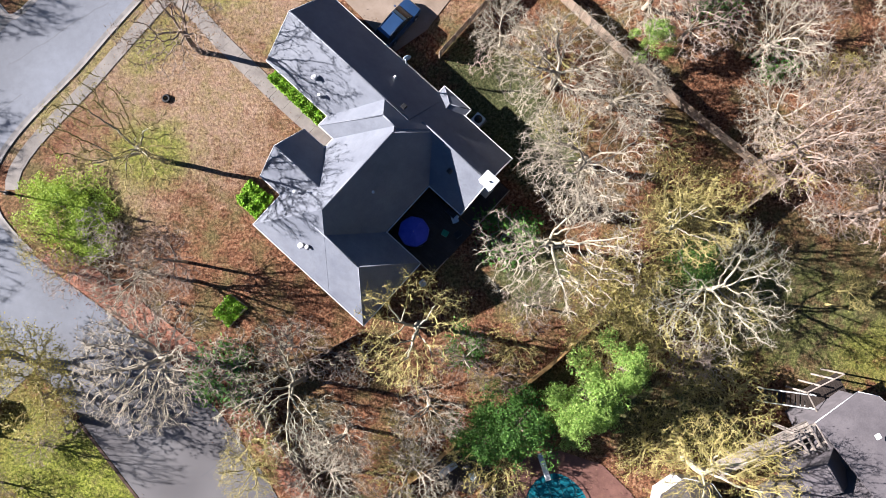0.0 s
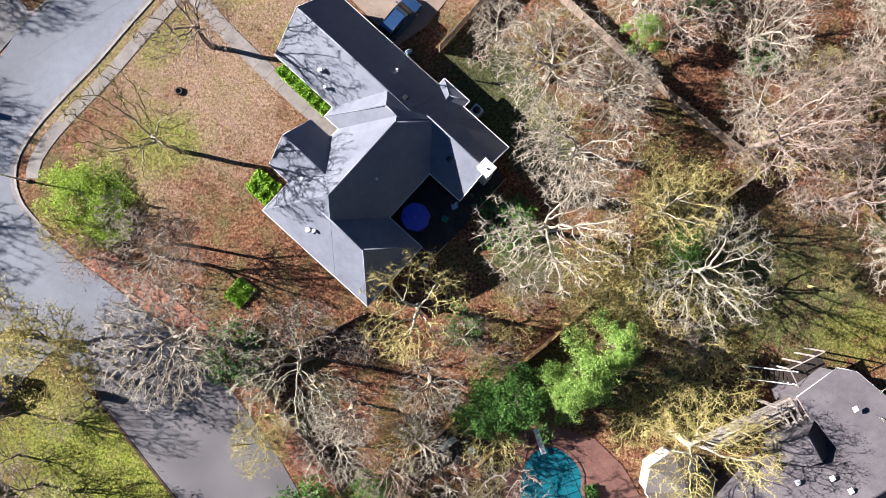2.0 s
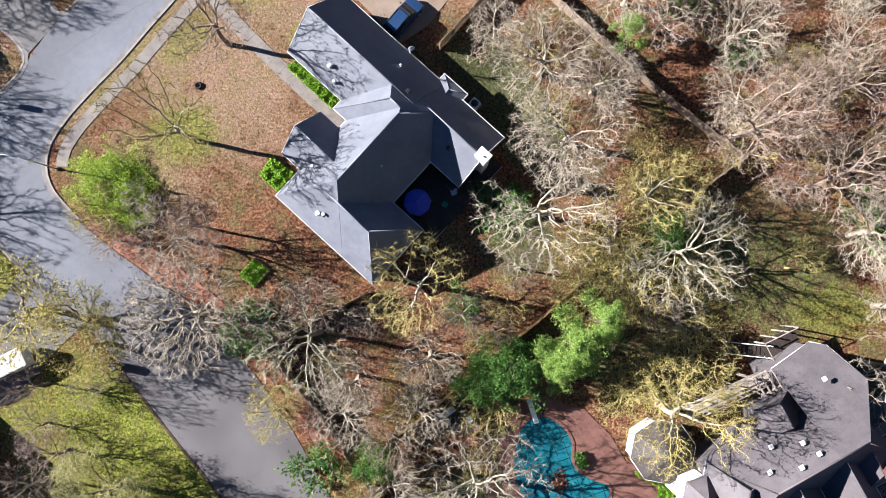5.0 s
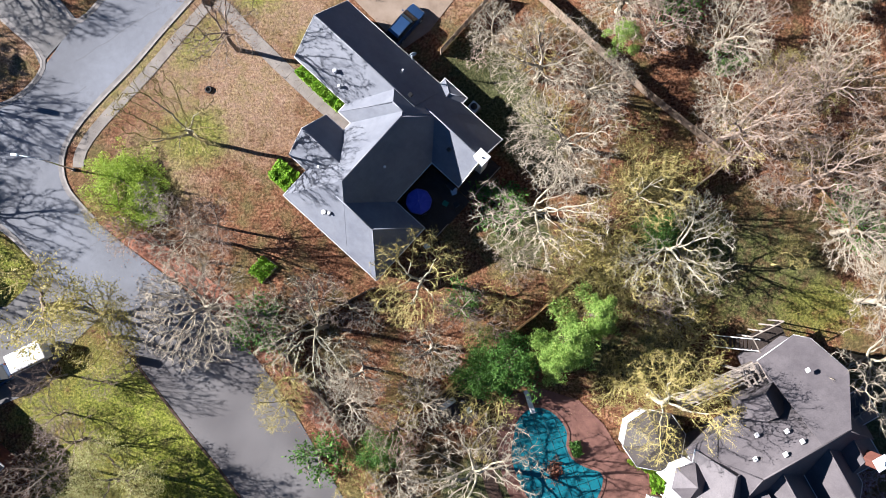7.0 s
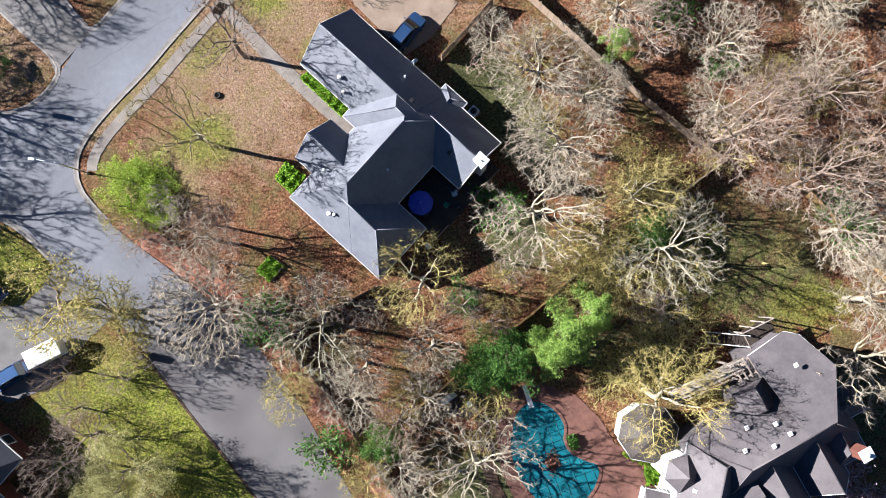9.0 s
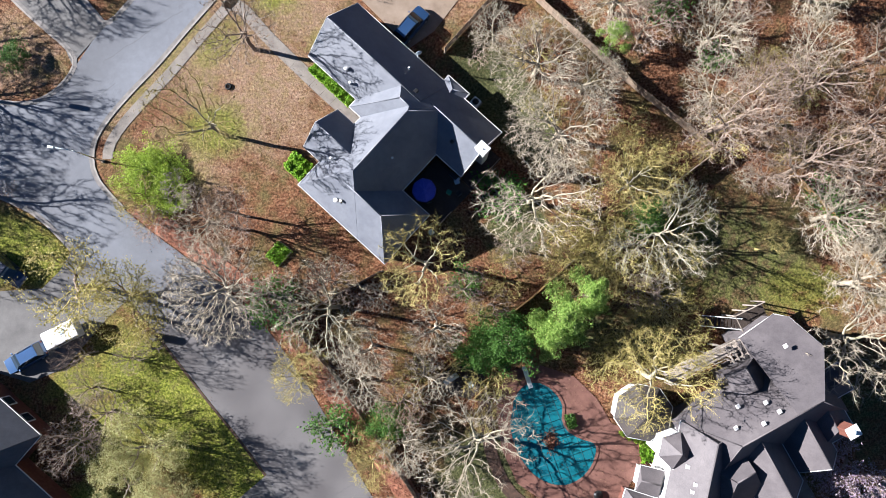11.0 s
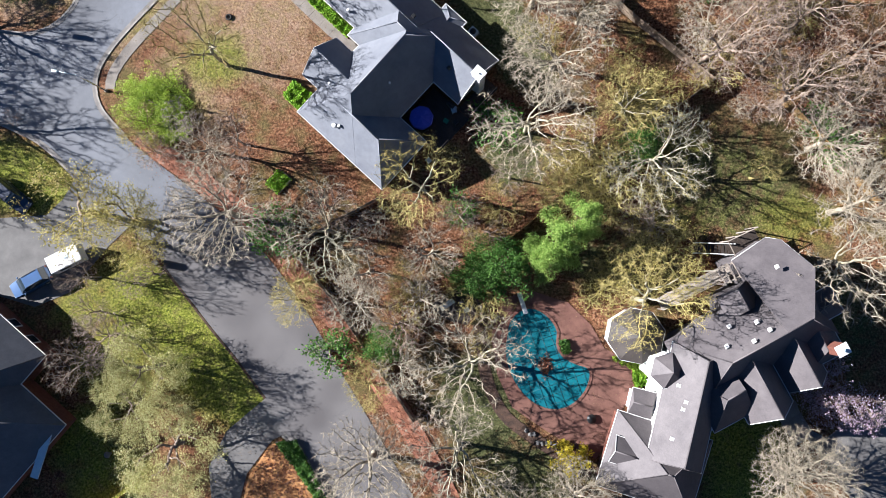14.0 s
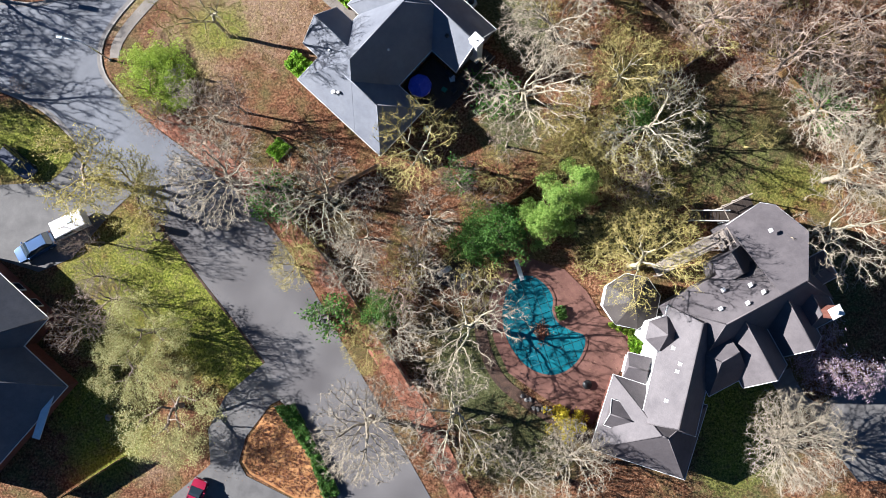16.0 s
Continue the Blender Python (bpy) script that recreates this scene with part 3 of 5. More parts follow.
for x, y, z, s, kd in ((-18.2, 3.4, 4.2, 0.3, "pipe"), (-17.0, 2.6, 3.6, 0.22, "pipe"), (-10.4, 6.4, 6.4, 0.22, "dark"), (-7.6, -0.5, 5.2, 0.16, "pipe"), (-12.6, -4.9, 4.6, 0.2, "pipe"),
                       (-9.2, -7.9, 4.2, 0.3, "pipe"), (-8.7, -7.6, 4.4, 0.22, "pipe"), (-4.2, 5.2, 4.6, 0.22, "dark"), (-13.0, 8.0, 4.6, 0.14, "pipe")):
    vent(house, ID, x, y, z, s, kd)
chimney = boxed("chimney", M_WHITE, house, -1.1, 6.6, 3.1, 1.15, 0.95, 6.2, 0, 0.03, 1.0, "white chimney stack at the gable")
boxed("chimney_cap", M_WHITE, chimney, -1.1, 6.6, 6.26, 1.35, 1.15, 0.12, 0, 0.02)
boxed("flue", M_BLACK, chimney, -0.95, 6.55, 6.36, 0.2, 0.10, 0.1, 0, 0.01, 1.0, "dark metal flue")
dish = boxed("satellite_dish", M_PALE, house, -13.6, 9.9, 3.5, 0.1, 0.1, 1.1, 0, 0.01, 1.0, "pale satellite dish on the eave")
bm = bmesh.new()
bmesh.ops.create_uvsphere(bm, u_segments=14, v_segments=8, radius=0.36, matrix=pose(-13.6, 10.1, 4.0, 78, 0, 60) @ Matrix.Diagonal((1, 1, 0.18, 1)))
part("reflector", bm, M_PALE, dish, "", True)
slab("entry_step", [(-15.4, -0.2), (-13.7, -0.2), (-13.7, 0.9), (-15.4, 0.9)], 0, 0.16, M_CONCRETE, house, "tan concrete entry step")

# patio deck behind the house
deck = thing("patio_deck", 0, 0, 0, "dark stained wooden patio deck behind the house", "deck", turn=-42)
for i in range(37):
    boxed("plank", M_DECK, deck, -2.1, -2.2 + i * 0.15, 0.42, 5.5, 0.13, 0.05, 0, 0)
for i in range(32):
    boxed("plank", M_DECK, deck, -0.2, 3.4 + i * 0.15, 0.42, 1.75, 0.13, 0.05, 0, 0)
boxed("deck_frame", M_DECK, deck, -2.1, 0.5, 0.19, 5.4, 5.3, 0.38, 0, 0)
for x, y in ((0.6, -2.2), (0.6, -0.2), (0.6, 3.6), (0.6, 8.0), (-1.2, -2.2)):
    boxed("post", M_DECK, deck, x, y, 0.9, 0.1, 0.1, 0.95, 0, 0.01)
tubed("rail", M_WOOD, deck, (0.6, -2.2, 1.36), (0.6, -0.2, 1.36), 0.05, 0.05, 6)
tubed("rail", M_WOOD, deck, (0.6, 3.6, 1.36), (0.6, 8.0, 1.36), 0.05, 0.05, 6)
tubed("rail", M_WOOD, deck, (-1.2, -2.2, 1.36), (0.6, -2.2, 1.36), 0.05, 0.05, 6)

big_house = thing("large_house", 33, -20, 0, "two-storey grey-sided house with a complex weathered shingle roof", "house", turn=29)
PM2 = pose(33, -20, 0, 0, 0, 29)
Z2 = 5.5
roof_block(big_house, ID, M_ROOF2, M_SIDING, -9.6, 7.0, -5.7, 2.2, 4.8, 1.18, "u", 3.95, 3.6, trim=False)
shed_roof(big_house, ID, [(0.6, -1.7), (0.6, 6.5), (5.0, 6.9), (6.1, 6.0), (6.95, 2.2), (3.6, -1.7)], 9.42, -1.7, -0.47, M_ROOF2, M_SIDING)
roof_block(big_house, ID, M_ROOF2, M_SIDING, -9.7, -5.0, -8.4, -2.0, Z2 - 0.01, 0.8, "u", 2.2, 0.4)
roof_block(big_house, ID, M_ROOF2, M_BRICK, -6.15, -0.95, -9.3, -1.0, Z2 - 0.02, 1.12, "v", 0, 0.5)
roof_block(big_house, ID, M_ROOF2, M_BRICK, -0.9, 3.6, -8.4, -1.0, Z2 - 0.03, 1.2, "v", 0, 0.5)
roof_block(big_house, ID, M_ROOF2, M_BRICK, 2.0, 6.4, -7.4, -2.0, Z2 - 0.04, 0.8, "v", 1.5, 0.5)
roof_block(big_house, ID, M_ROOF2, M_BRICK, 3.5, 8.3, -3.7, -0.6, Z2 - 0.05, 0.8, "u", 0.5, 1.4)
roof_block(big_house, ID, M_ROOF2, M_SIDING, -2.6, 1.0, 1.0, 3.9, Z2 - 0.3, 1.0, "v", 0.4, 0, trim=False)
# the wing towards the pool and the lower wing across its end
SW = PM2.inverted() @ pose(25.6, -29.3, 0, 0, 0, -13)
LW = PM2.inverted() @ pose(23.0, -35.9, 0, 0, 0, -17)
roof_block(big_house, SW, M_ROOF2, M_WHITE, -2.75, 3.1, -6.4, 6.2, Z2 - 0.06, 1.08, "v", 0.6, 1.0)
roof_block(big_house, LW, M_ROOF2, M_BRICK, -5.3, 5.3, -4.2, 4.2, 3.0, 0.98, "u", 5.6, 4.4)
roof_block(big_house, LW, M_ROOF2, M_WHITE, -4.9, -1.6, -1.2, 1.7, 3.9, 0.85, "u", 0, 0.3)
roof_block(big_house, SW, M_ROOF2, M_WHITE, -5.0, -2.4, -2.6, 0.3, 2.95, 0.5, "u", 0.2, 0.3)
# a many-sided sun room and a small bay


def cone_roof(parent, m, x, y, r, z, top, sides, turn, material, wall, sx=1.0):
    c = [(x + r * sx * math.cos(2 * math.pi * i / sides + turn), y + r * math.sin(2 * math.pi * i / sides + turn)) for i in range(sides)]
    w = slab("wall", [((p - x) * 0.9 + x, (q - y) * 0.9 + y) for p, q in c], 0, z - 0.17, wall, parent)
    w.matrix_basis = m
    n = sides
    v = [(p, q, z - 0.16) for p, q in c] + [(p, q, z) for p, q in c] + [(x, y, top)]
    f = [list(range(n))[::-1]] + [(i, (i + 1) % n, n + (i + 1) % n, n + i) for i in range(n)] + [(n + i, n + (i + 1) % n, 2 * n) for i in range(n)]
    raw("roof", v, f, material, parent).matrix_basis = m
    for i in range(n):
        tubed("eave_board", M_WHITE, parent, (*c[i], z - 0.06), (*c[(i + 1) % n], z - 0.06), 0.06, 0.06, 6, "white painted eave board").matrix_basis = m


cone_roof(big_house, PM2.inverted(), 21.1, -22.3, 3.1, 3.0, 4.9, 8, 0.2, M_ROOF4, M_WHITE, 1.03)
cone_roof(big_house, PM2.inverted(), 23.7, -25.6, 1.95, 5.8, 7.6, 6, 0.3, M_ROOF2, M_WHITE)
chim2 = boxed("chimney", M_BRICK, big_house, 4.7, -5.9, 4.4, 1.1, 0.95, 8.8, 0, 0.03, 1.0, "tall red brick chimney with a white cap")
boxed("chimney_cap", M_WHITE, chim2, 4.7, -5.9, 8.86, 1.3, 1.15, 0.14, 0, 0.02)
tubed("flue", M_PALE, chim2, (4.7, -5.9, 8.93), (4.7, -5.9, 9.25), 0.2, 0.2, 10)
for x, y, z in ((2.6, 0.6, 7.3), (3.1, 0.7, 7.2), (3.0, -0.4, 8.3), (1.6, -0.6, 8.5), (-0.6, -0.8, 8.8), (-2.6, -1.0, 9.0), (-5.0, -0.4, 8.2), (-3.4, 0.9, 6.9), (-1.0, 0.2, 7.7), (3.6, 4.1, 7.6)):
    vent(big_house, ID, x, y, z, 0.2, "box")
for x, y, z in ((-0.9, -0.2, 7.5), (-0.8, 0.6, 7.6), (-1.2, -3.4, 7.2), (-1.6, 2.0, 6.8)):
    vent(big_house, SW, x, y, z, 0.2, "box")

left_house = thing("brick_house", -50.6, -29.2, 0, "red brick house with a dark grey shingle roof beside its driveway", "house", turn=-40)
roof_block(left_house, ID, M_ROOF3, M_BRICK, -9, 2.6, -9, 7.2, 3.3, 0.72, "u", 4, 4.4)
roof_block(left_house, ID, M_ROOF3, M_BRICK, -4, 9.4, -13, 3.0, 3.28, 0.72, "v", 4, 4)
boxed("gable_trim", M_WHITE, left_house, 9.6, -1.0, 3.5, 0.9, 5.4, 0.1, 24, 0.02, 1.0, "white porch edge")
for x in (-3.2, -0.4):
    w = boxed("window", M_WHITE, left_house, x, 6.78, 1.7, 1.3, 0.12, 1.5, 0, 0.01, 1.0, "white framed window")
    boxed("pane", M_GLASS, w, x, 6.85, 1.7, 1.05, 0.03, 1.25, 0, 0)
for x, y, z in ((3.5, -6.4, 5.6), (5.6, -3.5, 5.2), (4.0, -9.6, 5.0)):
    vent(left_house, ID, x, y, z, 0.2, "pipe")

# ---- pool ----
POOL = smooth_line([(7.3, -22.7), (7.1, -24.6), (7.8, -27.2), (9.3, -29.4), (11.1, -30.6), (13.1, -30.9), (14.8, -30.2), (16.0, -28.9), (16.6, -27.3), (16.4, -26.3), (14.9, -25.8),
                    (13.4, -24.9), (12.8, -23.6), (12.9, -22.2), (12.0, -20.7), (10.4, -19.7), (8.8, -19.9), (7.6, -21.2), (7.3, -22.7)], 0.5)[:-1]
PAVED = [(7.2, -18.3), (10.4, -17.7), (14.2, -18.9), (16.8, -21.4), (18.3, -24.0), (21.4, -25.6), (22.6, -28.2), (20.4, -30.6), (19.3, -33.4), (17.4, -36.4), (15.0, -35.2), (11.8, -33.4), (7.9, -30.8),
         (6.2, -27.2), (5.5, -23.2), (5.8, -20.4)]
slab("pool_terrace", PAVED, -0.012, 0.06, M_PAVER, None, "red paved terrace round the swimming pool", "structure", "terrace")
strip("terrace_bed", smooth_line([(4.6, -20.6), (5.1, -24.0), (5.7, -27.6), (7.5, -31.2), (10.8, -33.7), (14.4, -35.9), (17.2, -37.3)]), 0.0, -1.35, -0.012, 0.05, M_BEDSOIL, None, "dark mulch bed along the terrace's edge", "structure", "planting bed")
pool = thing("swimming_pool", 12, -25, 0, "kidney-shaped swimming pool closed with a teal safety cover", "pool")
slab("cover", [(p.x - 12, p.y + 25) for p in POOL], 0.04, 0.09, M_COVER, pool, "teal mesh safety cover")
loop = [p - Vector((12, -25)) for p in POOL] + [POOL[0] - Vector((12, -25))]
strip("coping", loop, 0.0, -0.3, 0.05, 0.13, M_PAVER, pool, "brick coping")


def inside(x, y, poly):
    c = False
    for i in range(len(poly)):
        (x1, y1), (x2, y2) = poly[i - 1], poly[i]
        if (y1 > y) != (y2 > y) and x < (x2 - x1) * (y - y1) / (y2 - y1) + x1:
            c = not c
    return c


local = [(p.x - 12, p.y + 25) for p in POOL]
for turn in (20, 110):
    a = radians(turn)
    d, nrm = Vector((math.cos(a), math.sin(a))), Vector((-math.sin(a), math.cos(a)))
    for k in range(-7, 8):
        pts = [nrm * (k * 1.05) + d * (s * 0.1) for s in range(-90, 91)]
        pts = [p for p in pts if inside(p.x, p.y, local)]
        if len(pts) > 6:
            tubed("strap", M_STRAP, pool, (*pts[0], 0.088), (*pts[-1], 0.088), 0.035, 0.035, 4)
board = thing("diving_board", 8.95, -19.0, 0.06, "white diving board at the pool's edge", "diving board", turn=-72)
boxed("plank", M_WHITE, board, 0, 0, 0.42, 2.5, 0.5, 0.06, 0, 0.02)
boxed("stand", M_STEEL, board, -0.7, 0, 0.2, 0.5, 0.42, 0.4, 0, 0.03)
tubed("handrail", M_STEEL, board, (-1.0, 0.27, 0.0), (-1.0, 0.27, 0.8), 0.02, 0.02, 6)
tubed("handrail", M_STEEL, board, (-1.0, -0.27, 0.0), (-1.0, -0.27, 0.8), 0.02, 0.02, 6)

# ---- trees ----


def frusta(segs, sides):
    """Tapered sticks (a, b, r0, r1) as one list of points and faces."""
    a = np.array([s[0] for s in segs])
    b = np.array([s[1] for s in segs])
    r0 = np.array([s[2] for s in segs])[:, None]
    r1 = np.array([s[3] for s in segs])[:, None]
    d = b - a
    d = d / np.maximum(np.linalg.norm(d, axis=1, keepdims=True), 1e-6)
    ref = np.where(np.abs(d[:, 2:3]) > 0.9, np.array([[1.0, 0, 0]]), np.array([[0, 0, 1.0]]))
    x = np.cross(d, ref)
    x /= np.linalg.norm(x, axis=1, keepdims=True)
    y = np.cross(d, x)
    n = len(segs)
    v = np.zeros((n, 2 * sides, 3))
    for i in range(sides):
        c, q = math.cos(2 * math.pi * i / sides), math.sin(2 * math.pi * i / sides)
        o = x * c + y * q
        v[:, i] = a + o * r0
        v[:, sides + i] = b + o * r1
    f = []
    for i in range(sides):
        j = (i + 1) % sides
        f.append(np.array([i, j, sides + j, sides + i]))
    f = (np.stack(f)[None] + (np.arange(n) * 2 * sides)[:, None, None]).reshape(-1, 4)
    return v.reshape(-1, 3), f


def twigs(segs):
    """Thin three-sided points, one for each stick."""
    a = np.array([s[0] for s in segs])
    b = np.array([s[1] for s in segs])
    r = np.array([s[2] for s in segs])[:, None]
    d = b - a
    d /= np.maximum(np.linalg.norm(d, axis=1, keepdims=True), 1e-6)
    ref = np.where(np.abs(d[:, 2:3]) > 0.9, np.array([[1.0, 0, 0]]), np.array([[0, 0, 1.0]]))
    x = np.cross(d, ref)
    x /= np.linalg.norm(x, axis=1, keepdims=True)
    y = np.cross(d, x)
    n = len(segs)
    v = np.stack([a + x * r, a - x * r * 0.5 + y * r * 0.87, a - x * r * 0.5 - y * r * 0.87, b], 1)
    f = np.array([[0, 1, 3], [1, 2, 3], [2, 0, 3]])[None] + (np.arange(n) * 4)[:, None, None]
    return v.reshape(-1, 3), f.reshape(-1, 3)


def leaves(points, rng, size, spread, per):
    """Small folded leaves strewn round points."""
    p = np.repeat(np.array(points), per, axis=0)
    n = len(p)
    p = p + rng.normal(0, spread, (n, 3))
    d = rng.normal(0, 1, (n, 3))
    d /= np.linalg.norm(d, axis=1, keepdims=True)
    e = np.cross(d, rng.normal(0, 1, (n, 3)))
    e /= np.linalg.norm(e, axis=1, keepdims=True)
    s = (size * rng.uniform(0.6, 1.4, n))[:, None]
    v = np.stack([p - d * s, p + e * s * 0.45, p + d * s, p - e * s * 0.45], 1)
    f = np.array([[0, 1, 2, 3]]) + (np.arange(n) * 4)[:, None]
    return v.reshape(-1, 3), f


def grow(seed, height, radius, low=0.35, n=900, step=0.4, kill=0.7, wild=0.3, lobes=9, spread=0.22, tip=0.017, power=1.95, lean=(0.0, 0.0), twig=0.45, per=2, dome=0.55, rise=0.6, inner=0.25):
    """A bare tree that grows towards free room in its crown: forked, crooked sticks (trunk, limbs, branches) and the twigs on them.
    low: where the crown begins; lobes: how many uneven masses it has; tip: the thickness of the last shoots; rise: how steeply the limbs set out."""
    rng = np.random.default_rng(seed)
    mid = np.stack([rng.normal(0, 1, lobes), rng.normal(0, 1, lobes), rng.uniform(0.0, 1.0, lobes)], 1)
    mid[:, :2] *= (np.sqrt(rng.uniform(0.15, 0.75, lobes)) / np.linalg.norm(mid[:, :2], axis=1))[:, None]
    pull = []
    while len(pull) < n:
        q = mid[rng.integers(lobes)] + rng.normal(0, spread, 3)
        d = math.hypot(q[0], q[1])
        if 0 < q[2] < 1 and inner * rng.uniform(0, 1) < d < 1.0 - 0.45 * max(0.0, q[2] - dome) / (1 - dome):
            pull.append((q[0] * radius, q[1] * radius, height * (low + (1 - low) * (0.12 * d + 0.88 * q[2]))))
    pull = np.array(pull)
    pull[:, 0] += lean[0] * pull[:, 2]
    pull[:, 1] += lean[1] * pull[:, 2]
    nodes, parent = [np.array([0.0, 0.0, -0.2])], [-1]
    k = max(2, int(height * low * 0.9 / 0.9))
    for i in range(k):
        z = height * low * 0.9 * (i + 1) / k
        nodes.append(np.array([lean[0] * z + rng.normal(0, 0.05), lean[1] * z + rng.normal(0, 0.05), z]))
        parent.append(len(nodes) - 2)
    arr = np.array(nodes)
    first = len(arr) - 1
    near = np.full(len(pull), first)
    dist = np.linalg.norm(pull - arr[first], axis=1)
    born = np.zeros(len(arr), int)
    for _ in range(150):
        live = dist > kill
        pull, near, dist = pull[live], near[live], dist[live]
        if not len(pull):
            break
        way = (pull - arr[near]) / dist[:, None]
        push = np.zeros_like(arr)
        np.add.at(push, near, way)
        busy = np.unique(near)
        busy = busy[born[busy] < 3]
        if not len(busy):
            break
        d = push[busy]
        d /= np.maximum(np.linalg.norm(d, axis=1, keepdims=True), 1e-6)
        d += rng.normal(0, wild, d.shape)
        d[:, 2] += rise * np.clip(1 - (arr[busy, 2] - height * low) / (0.4 * height * (1 - low)), 0, 1)
        d /= np.linalg.norm(d, axis=1, keepdims=True)
        fresh = arr[busy] + d * step
        born[busy] += 1
        o = len(arr)
        parent += busy.tolist()
        arr = np.concatenate([arr, fresh])
        born = np.concatenate([born, np.zeros(len(fresh), int)])
        gap = np.linalg.norm(pull[:, None] - fresh[None], axis=2)
        j = gap.argmin(1)
        g = gap[np.arange(len(pull)), j]
        closer = g < dist
        near[closer], dist[closer] = j[closer] + o, g[closer]
    m = len(arr)
    load = np.zeros(m)
    kids = np.zeros(m, int)
    for i in range(m - 1, 0, -1):
        if kids[i] == 0:
            load[i] = tip ** power
        load[parent[i]] += load[i]
        kids[parent[i]] += 1
    rad = np.maximum(load, tip ** power) ** (1 / power)
    rad[0] = rad[1] * 1.35
    thick, thin, shoots = [], [], []
    for i in range(1, m):
        p = parent[i]
        r0 = min(rad[p], rad[i] * 1.25)
        (thick if rad[i] > 0.055 else thin).append((arr[p], arr[i], r0, rad[i]))
        if rad[i] < tip * 2.6:
            d = arr[i] - arr[p]
            d = d / max(np.linalg.norm(d), 1e-6)
            for _ in range(per + (2 if kids[i] == 0 else 0)):
                w = d * 0.8 + rng.normal(0, 0.62, 3) + np.array([0, 0, 0.15])
                w /= np.linalg.norm(w)
                ln = twig * rng.uniform(0.45, 1.25)
                o = arr[p] + (arr[i] - arr[p]) * rng.uniform(0.2, 1.0)
                shoots.append((o, o + w * ln, tip * 0.9, 0.0))
    return thick, thin, shoots


def pack(pieces):
    """Joins lists of points and faces."""
    v, f, o = [], [], 0
    for pv, pf in pieces:
        v.append(pv)
        f += (pf + o).tolist()
        o += len(pv)
    return np.concatenate(v), f


def make_tree(name, label, category, sticks, wood, crown_wood=None, leaf=None, leaf_size=0.1, leaf_spread=0.25, per=1, seed=1, group="", crown_label=""):
    """A tree from its sticks: trunk and limbs, a crown of twigs and, if it has any, leaves."""
    thick, thin, shoots = sticks
    ob = thing(name, 0, 0, 0, label, category, group)
    big = [q for q in thick if q[3] > 0.11]
    small = [q for q in thick if q[3] <= 0.11]
    raw("trunk", *pack([frusta(q, k) for q, k in ((big, 8), (small, 5)) if q]), wood, ob, "", True)
    raw("crown", *pack([frusta(thin, 3), twigs(shoots)]), crown_wood or wood, ob, crown_label)
    if leaf:
        rng = np.random.default_rng(seed + 90)
        v, f = leaves([q[1] for q in shoots], rng, leaf_size, leaf_spread, per)
        raw("foliage", v, f.tolist(), leaf, ob)
    return ob


def evergreen(name, label, seed, height, radius, material, size=0.16, clumps=16, per=700, flat=0.6):
    """A leafy evergreen: a stem, limbs and a crown of rounded sprays of leaf with gaps between them."""
    rng = np.random.default_rng(seed)
    ob = thing(name, 0, 0, 0, label, "tree")
    segs = [(np.array([0, 0, -0.2]), np.array([0, 0, height * 0.8]), 0.03 * height, 0.01 * height)]
    pts = []
    for i in range(clumps):
        az, t = i * 2.4 + rng.uniform(-0.4, 0.4), (i + 0.5) / clumps
        reach = radius * (0.86 - 0.72 * t ** 1.6) * rng.uniform(0.72, 1.1)
        e = np.array([math.cos(az) * reach, math.sin(az) * reach, height * (0.25 + 0.68 * t) * rng.uniform(0.92, 1.05)])
        segs.append((np.array([0, 0, e[2] * 0.7]), e, 0.06, 0.02))
        big = radius * rng.uniform(0.26, 0.42)
        for _ in range(7):
            o = e + rng.normal(0, 0.42, 3) * big * np.array([1, 1, flat])
            d = rng.normal(0, 1, (per // 7, 3))
            d /= np.linalg.norm(d, axis=1, keepdims=True)
            d[:, 2] = np.abs(d[:, 2]) * flat - 0.15
            pts.append(o + d * (big * 0.62 * rng.uniform(0.55, 1.0, (per // 7, 1))))
    raw("trunk", *pack([frusta(segs, 5)]), M_BARK_R, ob)
    v, f = leaves(np.concatenate(pts), rng, size, 0.03, 1)
    raw("crown", v, f.tolist(), material, ob)
    return ob


